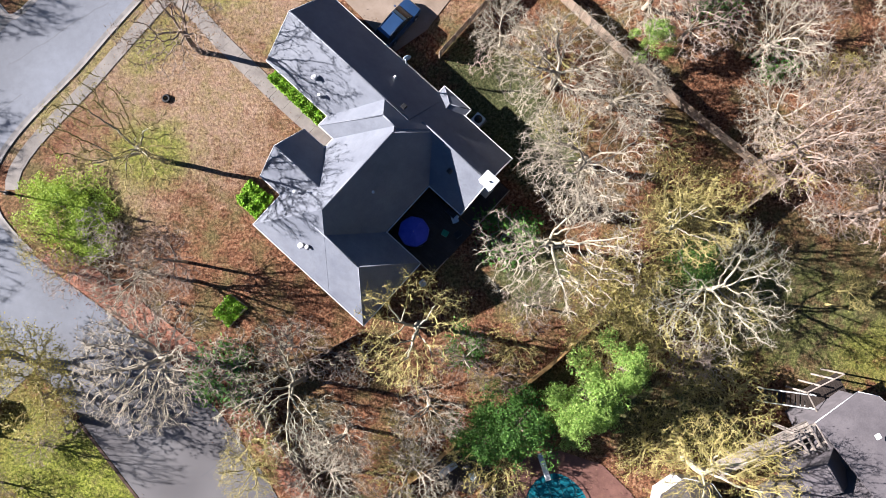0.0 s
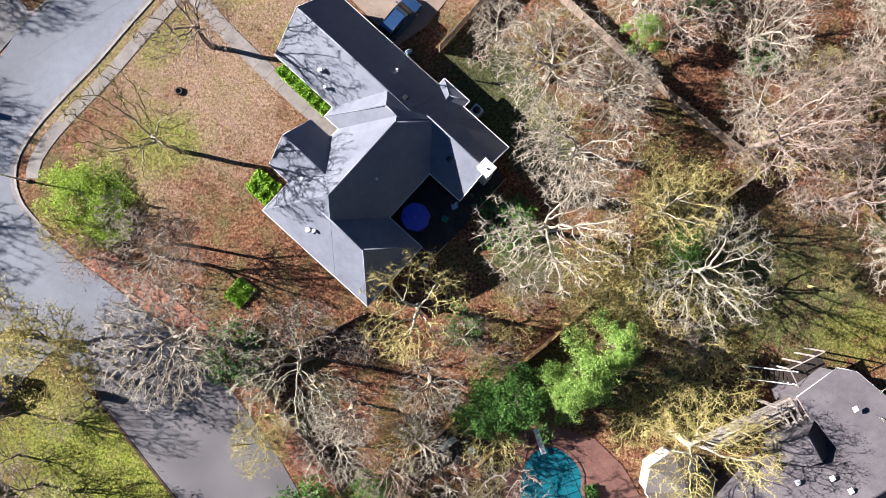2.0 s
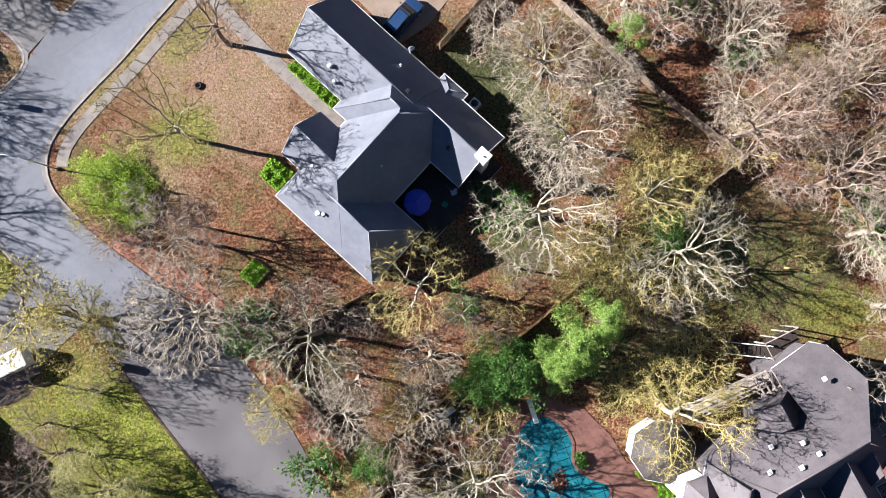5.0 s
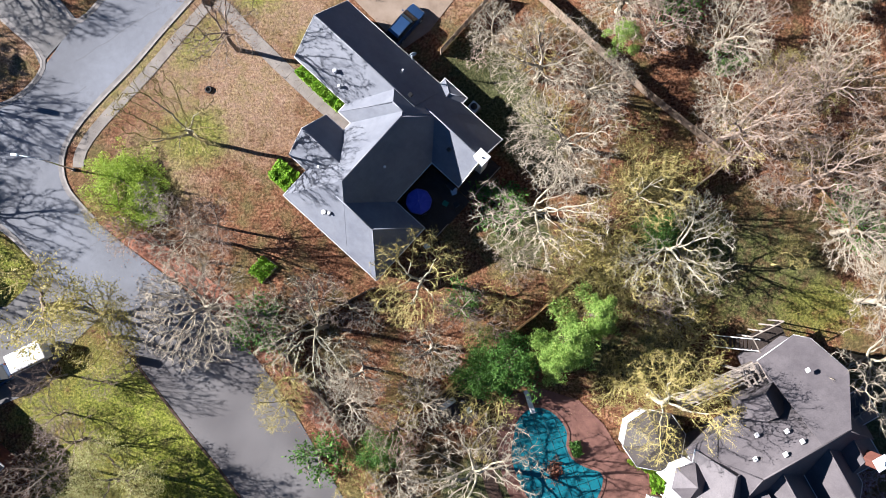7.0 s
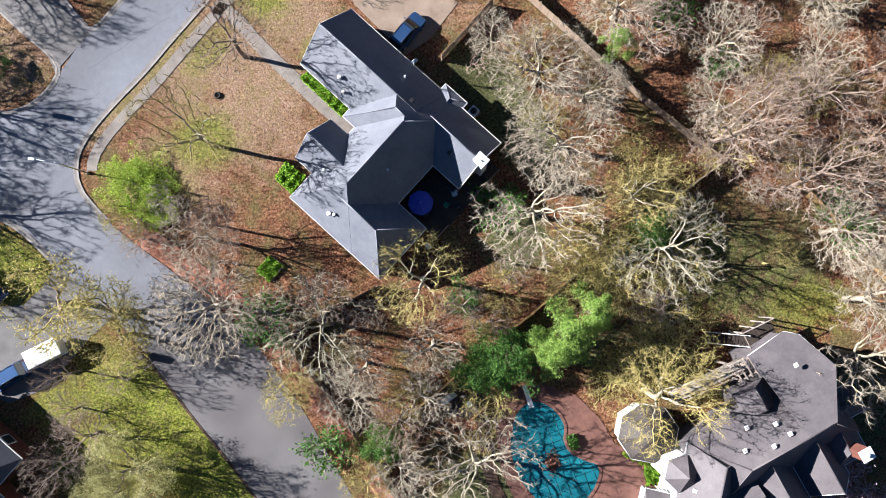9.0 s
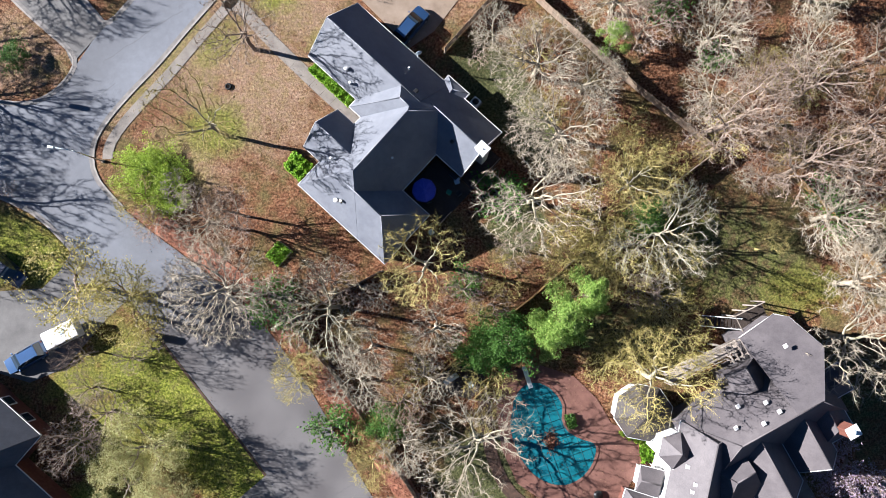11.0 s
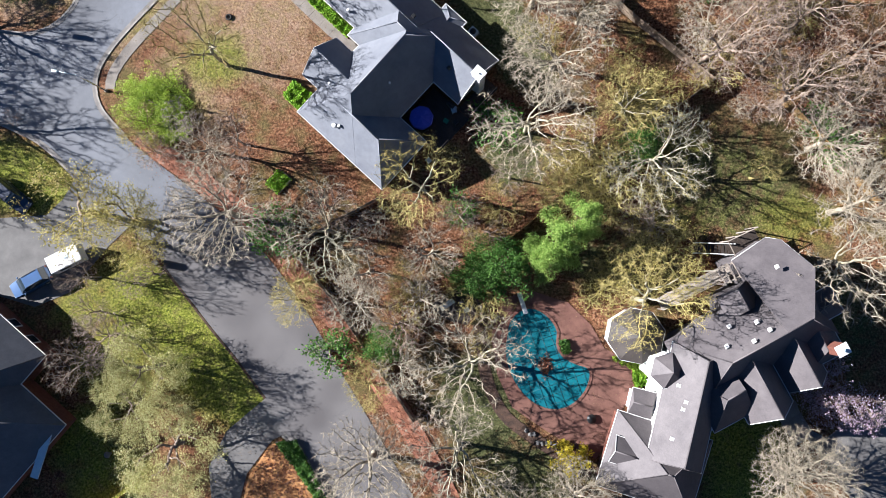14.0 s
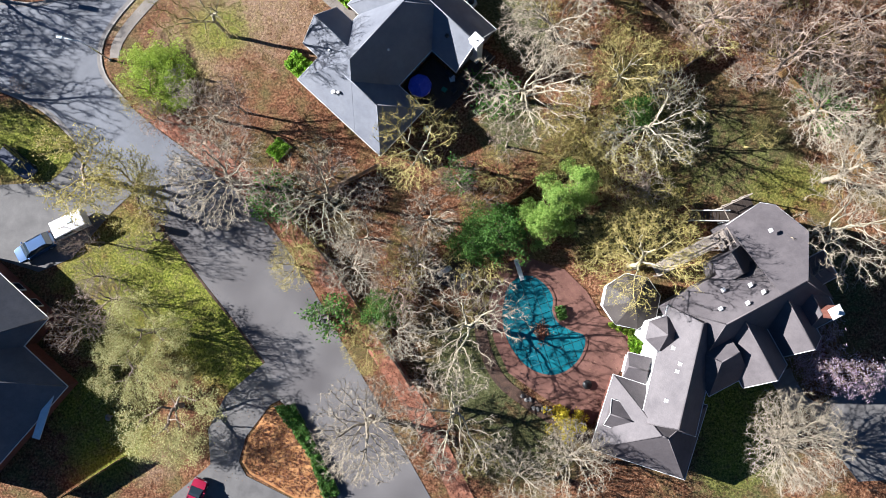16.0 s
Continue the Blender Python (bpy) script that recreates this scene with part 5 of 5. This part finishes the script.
car("dark blue sport utility vehicle parked beside the house", "car", -4.45, 21.0, 50, (0.035, 0.085, 0.20), 4.8, 1.95, 1.75)
car("blue sport utility vehicle hitched to a white trailer", "car", -47.6, -17.3, 210, (0.03, 0.10, 0.26), 4.9, 1.95, 1.75)
car("dark navy van parked on the grass", "car", -50.2, -7.4, -38, (0.012, 0.02, 0.05), 4.9, 1.95, 1.7)
car("bright red small car in the driveway", "car", -27.6, -45.4, 70, (0.5, 0.012, 0.06), 4.0, 1.75, 1.45)
trailer = thing("camper_trailer", -43.2, -14.6, 0.04, "white box trailer standing behind a vehicle", "trailer", turn=27)
boxed("body", M_WHITE, trailer, 0, 0, 1.2, 3.9, 2.0, 1.5, 0, 0.12)
boxed("roof_hatch", M_PALE, trailer, 0.4, 0.2, 1.98, 0.6, 0.5, 0.1, 0, 0.03)
boxed("side_window", M_GLASS, trailer, -0.4, -1.0, 1.45, 1.4, 0.03, 0.45, 0, 0.0)
tubed("hitch", M_BLACK, trailer, (-1.9, 0, 0.5), (-3.0, 0, 0.5), 0.06, 0.05, 8)
for s in (-1, 1):
    tubed("wheel", M_TYRE, trailer, (0.2, s * 0.85, 0.32), (0.2, s * 1.05, 0.32), 0.32, 0.32, 16)

# ---- things round the first house ----
umb = thing("patio_umbrella", -2.7, 1.7, 0.445, "open blue canvas patio umbrella on the deck", "umbrella", turn=10)
n, R = 8, 1.38
v = [(0, 0, 2.35)]
for k, (rr, zz) in enumerate(((0.45, 2.22), (0.95, 2.03), (1.0, 1.82))):
    for i in range(16):
        a = math.pi * i / 8
        sag = 1.0 if i % 2 == 0 else 0.955
        v.append((math.cos(a) * R * rr * sag * (1 if k < 2 else 1.0), math.sin(a) * R * rr * sag, zz - (0.03 if i % 2 else 0)))
f = [(0, 1 + i, 1 + (i + 1) % 16) for i in range(16)]
for k in range(2):
    f += [(1 + 16 * k + i, 17 + 16 * k + i, 17 + 16 * k + (i + 1) % 16, 1 + 16 * k + (i + 1) % 16) for i in range(16)]
canopy = raw("canopy", v, f, M_BLUE, umb, "faded blue canvas")
sol = canopy.modifiers.new("thick", "SOLIDIFY")
sol.thickness = 0.01
tubed("pole", M_STEEL, umb, (0, 0, 0), (0, 0, 2.42), 0.025, 0.025, 8)
tubed("base", M_BLACK, umb, (0, 0, 0), (0, 0, 0.1), 0.28, 0.24, 16)
for i in range(8):
    a = math.pi * i / 4
    tubed("rib", M_BLACK, umb, (math.cos(a) * 0.05, math.sin(a) * 0.05, 2.27), (math.cos(a) * R * 0.97, math.sin(a) * R * 0.97, 1.83), 0.012, 0.012, 5)


def table(name, label, x, y, z, turn, r, material):
    ob = thing(name, x, y, z, label, "table", turn=turn)
    tubed("tabletop", material, ob, (0, 0, 0.7), (0, 0, 0.74), r, r, 20)
    for i in range(4):
        a = math.pi * i / 2 + 0.4
        tubed("leg", material, ob, (math.cos(a) * r * 0.4, math.sin(a) * r * 0.4, 0.7), (math.cos(a) * r * 0.75, math.sin(a) * r * 0.75, 0), 0.025, 0.025, 6)
    return ob


def chair(label, x, y, z, turn, material, group=""):
    ob = thing("patio_chair", x, y, z, label, "chair", group, turn=turn)
    boxed("seat", material, ob, 0, 0, 0.42, 0.52, 0.52, 0.05, 0, 0.02)
    b = boxed("backrest", material, ob, -0.28, 0, 0.72, 0.05, 0.5, 0.55, 0, 0.02)
    for sx in (-0.22, 0.22):
        for sy in (-0.22, 0.22):
            tubed("leg", material, ob, (sx, sy, 0.4), (sx * 1.1, sy * 1.1, 0), 0.02, 0.02, 6)
    for sy in (-0.27, 0.27):
        boxed("armrest", material, ob, 0, sy, 0.62, 0.45, 0.06, 0.03, 0, 0.01)
    return ob


def lounger(label, x, y, z, turn, material):
    ob = thing("sun_lounger", x, y, z, label, "lounger", turn=turn)
    boxed("seat", material, ob, 0.3, 0, 0.32, 1.2, 0.6, 0.06, 0, 0.02)
    b = boxed("backrest", material, ob, 0, 0, 0, 0.7, 0.6, 0.06, 0, 0.02)
    b.matrix_basis = pose(-0.55, 0, 0.5, 0, 35, 0)
    for sx in (-0.2, 0.8):
        for sy in (-0.26, 0.26):
            tubed("leg", material, ob, (sx, sy, 0.3), (sx, sy, 0), 0.02, 0.02, 6)
    return ob


table("patio_table", "round dark metal table under the umbrella", -2.55, 1.75, 0.445, 0, 0.6, M_BLACK)
for a in (20, 110, 200, 290):
    chair("dark metal patio chair on the deck", -2.6 + math.cos(radians(a)) * 1.0, 1.7 + math.sin(radians(a)) * 1.0, 0.445, a + 180, M_BLACK, "chairs round the table")
chair("pale plastic chair on the deck", 0.9, 2.9, 0.445, 200, M_PALE)
chair("green plastic chair on the deck", 0.05, 1.7, 0.445, 60, M_GREENPL)
chair("dark metal patio chair on the deck", 1.15, 1.6, 0.445, 130, M_BLACK)
chair("pale plastic chair by the house corner", -1.9, -2.8, 0.0, 40, M_PALE)
grill = thing("barbecue_grill", 0.6, 3.5, 0.445, "black barbecue grill on the deck", "grill", turn=-42)
boxed("cart", M_BLACK, grill, 0, 0, 0.4, 1.0, 0.5, 0.7, 0, 0.02)
boxed("lid", M_BLACK, grill, 0, 0, 0.9, 0.75, 0.5, 0.28, 0, 0.1)
boxed("side_shelf", M_STEEL, grill, 0.62, 0, 0.78, 0.3, 0.45, 0.03, 0, 0.005, 1.0, "steel side shelf")
ac = thing("air_conditioner", 3.0, 12.1, 0, "grey outdoor air conditioning unit by the wall", "air conditioner", turn=-42)
boxed("casing", M_PALE, ac, 0, 0, 0.45, 0.95, 0.95, 0.85, 0, 0.04)
tubed("fan_grille", M_BLACK, ac, (0, 0, 0.86), (0, 0, 0.9), 0.38, 0.38, 20)
boxed("pad", M_CONCRETE, ac, 0, 0, 0.03, 1.2, 1.2, 0.08, 0, 0.01)
tyre = thing("old_tyre", -25.6, 14.0, 0, "old black tyre lying in the grass", "tyre")
v, f = [], []
for i in range(20):
    a = 2 * math.pi * i / 20
    for j in range(8):
        b = 2 * math.pi * j / 8
        rr = 0.30 + 0.11 * math.cos(b)
        v.append((math.cos(a) * rr, math.sin(a) * rr, 0.1 + 0.1 * math.sin(b)))
for i in range(20):
    for j in range(8):
        f.append((i * 8 + j, (i + 1) % 20 * 8 + j, (i + 1) % 20 * 8 + (j + 1) % 8, i * 8 + (j + 1) % 8))
raw("tread", v, f, M_TYRE, tyre, "", True)

lamp = thing("street_lamp", -39.9, 5.2, 0, "grey metal street lamp with a curved arm over the street", "street lamp", turn=172)
tubed("pole", M_STEEL, lamp, (0, 0, 0), (0, 0, 6.3), 0.09, 0.06, 10)
tubed("arm", M_PALE, lamp, (0, 0, 6.2), (1.9, 0, 6.7), 0.05, 0.04, 8, "pale lamp arm")
boxed("lamp_head", M_PALE, lamp, 2.15, 0, 6.7, 0.65, 0.28, 0.14, 0, 0.05, 1.0, "pale lamp head")
tubed("foot", M_CONCRETE, lamp, (0, 0, 0), (0, 0, 0.18), 0.2, 0.2, 12)
lamp2 = thing("yard_lamp", -53.8, 13.6, 0, "black post lamp standing on the corner lawn", "street lamp")
tubed("pole", M_BLACK, lamp2, (0, 0, 0), (0, 0, 4.6), 0.07, 0.06, 10)
boxed("lantern", M_BLACK, lamp2, 0, 0, 5.1, 0.55, 0.55, 1.0, 0, 0.1)
mail = thing("mailbox_pillar", -32.9, -14.9, 0, "red brick mailbox pillar at the kerb", "mailbox", turn=-52)
boxed("pillar", M_BRICK, mail, 0, 0, 0.65, 0.6, 0.6, 1.3, 0, 0.02)
boxed("cap", M_CONCRETE, mail, 0, 0, 1.34, 0.72, 0.72, 0.1, 0, 0.02, 0.8)
boxed("letter_box", M_BLACK, mail, 0.3, 0, 0.95, 0.12, 0.22, 0.2, 0, 0.03)

# ---- things round the pool and the large house ----
lounger("pale blue sun lounger beside the back fence", 0.4, -19.3, 0, 35, M_PALE)
chair("white chair beside the pool fence", 2.6, -19.8, 0, 120, M_PALE)
chair("black chair beside the pool fence", 3.3, -19.4, 0, 200, M_BLACK)
table("patio_table", "small dark table beside the pool fence", 2.2, -19.1, 0, 0, 0.45, M_BLACK)
slab("sitting_area", [(-1.6, -19.6), (2.4, -16.4), (4.4, -19.4), (2.6, -21.6), (0.4, -21)], -0.01, 0.01, M_DECK, None, "dark stained sitting area by the fence", "structure", "terrace")
drum = thing("pool_ring", 16.8, -31.9, 0.06, "dark round fire pit on the pool terrace", "fire pit")
tubed("bowl", M_BLACK, drum, (0, 0, 0), (0, 0, 0.3), 0.42, 0.5, 18)
tubed("rim", M_BLACK, drum, (0, 0, 0.28), (0, 0, 0.34), 0.53, 0.53, 18)
rrng = random.Random(4)
for i in range(14):
    t = i / 13
    r = thing("boulder", 9.5 + 6.0 * t, -33.2 - 2.9 * t - rrng.uniform(0, 0.9), 0, "rough grey boulder edging the terrace", "rock", "edging boulders", turn=rrng.uniform(0, 360))
    bm = bmesh.new()
    bmesh.ops.create_icosphere(bm, subdivisions=2, radius=0.32)
    for q in bm.verts:
        q.co *= 0.75 + 0.5 * noise.noise(q.co * 2.5 + Vector((i * 3.1, 0, 0)))
        q.co.z = q.co.z * 0.7 + 0.12
    part("stone", bm, M_ROCK, r, "", False)
steps = thing("garden_steps", 21.9, -29.6, 0, "warm wooden steps up to the porch", "steps", turn=-17)
for i in range(6):
    boxed("tread", M_GOLDWOOD, steps, 0.2 * i - 0.6, 0, 0.12 + 0.16 * i, 0.26, 1.5, 0.06 + 0.02, 0, 0.01)
boxed("stringer", M_WHITE, steps, 0, 0.8, 0.5, 1.5, 0.08, 0.5, 0, 0.01)
boxed("stringer", M_WHITE, steps, 0, -0.8, 0.5, 1.5, 0.08, 0.5, 0, 0.01)
porch = thing("white_porch", 23.6, -27.6, 0, "white painted porch with a railing beside the house", "porch", turn=-17)
boxed("platform", M_WHITE, porch, 0, 0, 1.0, 1.5, 4.6, 0.2, 0, 0.02)
for y in (-2.2, -1.1, 0, 1.1, 2.2):
    boxed("post", M_WHITE, porch, -0.7, y, 1.1, 0.1, 0.1, 2.0, 0, 0.01)
boxed("handrail", M_WHITE, porch, -0.7, 0, 2.1, 0.1, 4.6, 0.08, 0, 0.01)
bdeck = thing("raised_deck", 33.0, -12.0, 0, "raised dark deck with pale posts and rails", "deck", turn=26)
for i in range(18):
    boxed("plank", M_DECK, bdeck, -1.9 + i * 0.2, 0.0, 2.6, 0.18, 2.2, 0.05, 0, 0)
for x, y in ((-1.9, 1.05), (-0.6, 1.05), (0.7, 1.05), (1.7, 1.05), (-1.9, -1.05)):
    boxed("post", M_PALEWOOD, bdeck, x, y, 1.7, 0.12, 0.12, 3.4, 0, 0.01, 1.0, "pale painted post")
boxed("handrail", M_PALEWOOD, bdeck, -0.1, 1.05, 3.55, 3.6, 0.1, 0.06, 0, 0.01)
boxed("handrail", M_PALEWOOD, bdeck, -1.9, 0, 3.55, 0.1, 2.1, 0.06, 0, 0.01)
stair = thing("deck_stair", 31.6, -12.75, 0, "dark wooden stair with pale rails down from the deck", "stair", turn=176)
for i in range(11):
    boxed("tread", M_DECK, stair, 0.15 + 0.3 * i, 0, 2.45 - 0.22 * i, 0.28, 1.1, 0.05, 0, 0)
for y in (-0.58, 0.58):
    tubed("stair_rail", M_WHITE, stair, (0.0, y, 3.4), (3.3, y, 1.0), 0.05, 0.05, 6, "pale stair rail")
    boxed("stringer", M_DECK, stair, 0, 0, 0, 4.0, 0.06, 0.25, 0, 0).matrix_basis = pose(1.65, y, 1.25, 0, 36.3, 0)
    boxed("post", M_WHITE, stair, 3.3, y, 0.55, 0.12, 0.12, 1.1, 0, 0.01, 1.0, "pale painted post")
    boxed("post", M_WHITE, stair, 0.0, y, 1.7, 0.12, 0.12, 3.4, 0, 0.01, 1.0, "pale painted post")
ramp = thing("boardwalk", 24.0, -18.9, 0, "pale weathered wooden boardwalk rising from the terrace to the deck", "boardwalk", turn=29.5)
RAMP_L, RAMP_Z0, RAMP_Z1 = 8.3, 1.5, 3.5
rise_deg = math.degrees(math.atan2(RAMP_Z1 - RAMP_Z0, RAMP_L))
for i in range(44):
    t = (i + 0.5) / 44
    boxed("board", M_PALEWOOD, ramp, 0, 0, 0, RAMP_L / 44 * 0.93, 1.15, 0.05, 0, 0).matrix_basis = pose(RAMP_L * t, 0, RAMP_Z0 + (RAMP_Z1 - RAMP_Z0) * t, 0, -rise_deg, 0)
for y in (-0.62, 0.62):
    tubed("handrail", M_PALEWOOD, ramp, (0, y, RAMP_Z0 + 0.95), (RAMP_L, y, RAMP_Z1 + 0.95), 0.055, 0.055, 6)
    tubed("beam", M_PALEWOOD, ramp, (0, y, RAMP_Z0 - 0.1), (RAMP_L, y, RAMP_Z1 - 0.1), 0.09, 0.09, 6)
    for i in range(6):
        t = i / 5
        z = RAMP_Z0 + (RAMP_Z1 - RAMP_Z0) * t
        boxed("post", M_PALEWOOD, ramp, RAMP_L * t, y, (z + 0.95) / 2, 0.1, 0.1, z + 0.95, 0, 0)
perg = thing("timber_frame", 30.9, -15.1, 0, "pale slatted timber frame over the boardwalk's upper end", "pergola", turn=29.5)
for x in (-1.5, 1.5):
    for y in (-0.8, 0.8):
        boxed("post", M_PALEWOOD, perg, x, y, 2.4, 0.12, 0.12, 4.8, 0, 0.01)
for y in (-0.8, 0.8):
    boxed("beam", M_PALEWOOD, perg, 0, y, 4.85, 3.6, 0.14, 0.16, 0, 0.01)
for i in range(6):
    boxed("slat", M_PALEWOOD, perg, -1.5 + 0.6 * i, 0, 4.98, 0.16, 2.0, 0.1, 0, 0.01)
front = thing("entry_steps", 38.7, -30.6, 0, "stone entry steps before the large house", "steps", turn=29)
for i in range(4):
    boxed("step", M_CONCRETE, front, 0, 0.5 - 0.4 * i, 0.34 - 0.09 * i, 2.2, 0.44, 0.68 - 0.18 * i, 0, 0.02)
slab("front_path", [(37.4, -31.0), (39.6, -29.9), (41.6, -33.2), (39.6, -34.6)], -0.008, 0.034, M_CONCRETE, None, "pale paved path to the entry steps", "structure", "path")
for x, y in ((41.5, -34.3), (39.4, -34.9)):
    pot = thing("planter", x, y, 0.03, "round pale stone planter beside the path", "planter")
    tubed("urn", M_CONCRETE, pot, (0, 0, 0), (0, 0, 0.5), 0.25, 0.38, 16)
    tubed("earth", M_DECK, pot, (0, 0, 0.44), (0, 0, 0.51), 0.3, 0.3, 12)
disc = thing("bird_bath", -38.0, -36.8, 0, "grey stone bird bath on the back lawn", "bird bath")
tubed("column", M_CONCRETE, disc, (0, 0, 0), (0, 0, 0.7), 0.14, 0.1, 10)
tubed("basin", M_CONCRETE, disc, (0, 0, 0.7), (0, 0, 0.82), 0.25, 0.38, 18)
log = thing("fallen_log", 35.6, -4.7, 0, "pale fallen log lying on the grass", "log", turn=-12)
tubed("stem", M_BARK_Y, log, (-1.1, 0, 0.13), (1.1, 0, 0.14), 0.14, 0.1, 10)

# ---- fences, walks ----
fence_rng = random.Random(8)


def fence(label, line, material, height=1.8, pitch=0.16, lean=0.0):
    """A board fence along a line: posts, two rails and every board by itself."""
    p = [Vector(q) for q in line]
    ob = thing("fence", p[0].x, p[0].y, 0, label, "fence")
    plank = None
    for a, b in zip(p[:-1], p[1:]):
        d = b - a
        ang = math.degrees(math.atan2(d.y, d.x))
        o = a - p[0]
        u = d.normalized()
        side = Vector((-u.y, u.x))
        k = max(1, round(d.length / 2.4))
        for i in range(k + 1):
            q = o + u * (d.length * i / k) + side * 0.06
            boxed("post", material, ob, q.x, q.y, height * 0.52, 0.11, 0.11, height * 1.04, ang, 0)
        for z in (0.35, height - 0.3):
            q = o + d / 2 + side * 0.03
            boxed("rail", material, ob, q.x, q.y, z, d.length, 0.04, 0.1, ang, 0)
        n = int(d.length / pitch)
        for i in range(n):
            q = o + u * ((i + 0.5) * d.length / n) - side * 0.012
            h = height * fence_rng.uniform(0.97, 1.02)
            if plank is None:
                plank = boxed("board", material, ob, 0, 0, 0.5, pitch * 0.9, 0.022, 1.0, 0, 0)
                board_ob = plank
            else:
                board_ob = new("board", plank.data)
                board_ob.parent = ob
            board_ob.matrix_basis = pose(q.x, q.y, 0.02, 0, 0, ang) @ Matrix.Diagonal((1, 1, h, 1))
    return ob


fence("weathered board fence along the woods", [(8.4, 25.6), (15.9, 18.7), (21.0, 14.0), (26.2, 9.8), (30.2, 6.6)], M_WOOD, 1.8, 0.16)
fence("weathered board fence across the back yard", [(30.2, 6.5), (23.8, 1.7), (19.6, -1.4), (13.0, -6.8)], M_WOOD, 1.8, 0.16)
fence("sunlit board fence behind the evergreens", [(13.0, -6.8), (9.4, -10.1), (3.6, -14.6), (-1.0, -18.8), (-5.2, -21.9)], M_GOLDWOOD, 1.8, 0.16)
fence("golden board fence at the edge of the woods", [(38.4, 4.1), (42.0, 0.2), (45.0, -3.2), (48.6, -7.2)], M_GOLDWOOD, 1.8, 0.2)
fence("low board fence beside the sitting area", [(4.5, -20.0), (3.0, -21.4)], M_GOLDWOOD, 1.3, 0.16)
fence("sunlit board fence behind the brick house", [(-36.0, -41.2), (-42.8, -45.8)], M_GOLDWOOD, 1.8, 0.18)
fence("weathered board fence beside the driveway", [(5.0, 24.4), (-0.6, 18.0)], M_WOOD, 1.7, 0.16)

fence("shaded board fence beside the straw bed", [(-17.6, -13.0), (-12.8, -18.6), (-8.3, -25.0), (-3.2, -32.4)], M_WOOD, 1.8, 0.16)
fence("board fence from the house corner to the straw bed", [(-7.4, -7.2), (-12.6, -10.0), (-17.6, -13.0)], M_WOOD, 1.8, 0.16)


def paving(name, label, line, d0, d1, length, category):
    """A walk of single concrete slabs along a line, with open joints."""
    base = thing(name, line[0].x, line[0].y, 0, label, category, "", "structure")
    step = length / 8
    fine = []
    for a, b in zip(line[:-1], line[1:]):
        n = max(1, int((b - a).length / step))
        fine += [a.lerp(b, j / n) for j in range(n)]
    fine.append(line[-1])
    marks = [fine[0]]
    for q in fine:
        if (q - marks[-1]).length >= length:
            marks.append(q)
    ways = [(marks[min(j + 1, len(marks) - 1)] - marks[max(j - 1, 0)]).normalized() for j in range(len(marks))]
    o = line[0]
    for j in range(len(marks) - 1):
        a, b, da, db = marks[j], marks[j + 1], ways[j], ways[j + 1]
        na, nb = Vector((-da.y, da.x)), Vector((-db.y, db.x))
        ga, gb = da * 0.008, db * 0.008
        c = [a + ga + na * d0 - o, b - gb + nb * d0 - o, b - gb + nb * d1 - o, a + ga + na * d1 - o]
        slab("slab", [(q.x, q.y) for q in c], 0.0, 0.035, M_CONCRETE, base)
    return base


k_part = [p for p in K_IN if 4.6 < p.y < 40]
strip("sidewalk_bed", k_part, 1.16, 2.34, -0.005, 0.027, M_CONCRETE, None, "concrete bedding under the sidewalk slabs", "structure", "sidewalk")
paving("sidewalk", "pale concrete sidewalk along the street", k_part, 1.15, 2.35, 1.5, "sidewalk")
paving("garden_path", "tan concrete path from the sidewalk to the entry", smooth_line([(-26.4, 24.2), (-24.4, 23.4), (-21.0, 19.7), (-15.6, 14.5), (-11.6, 10.9), (-10.6, 10.0)]), -0.75, 0.75, 1.5, "path")
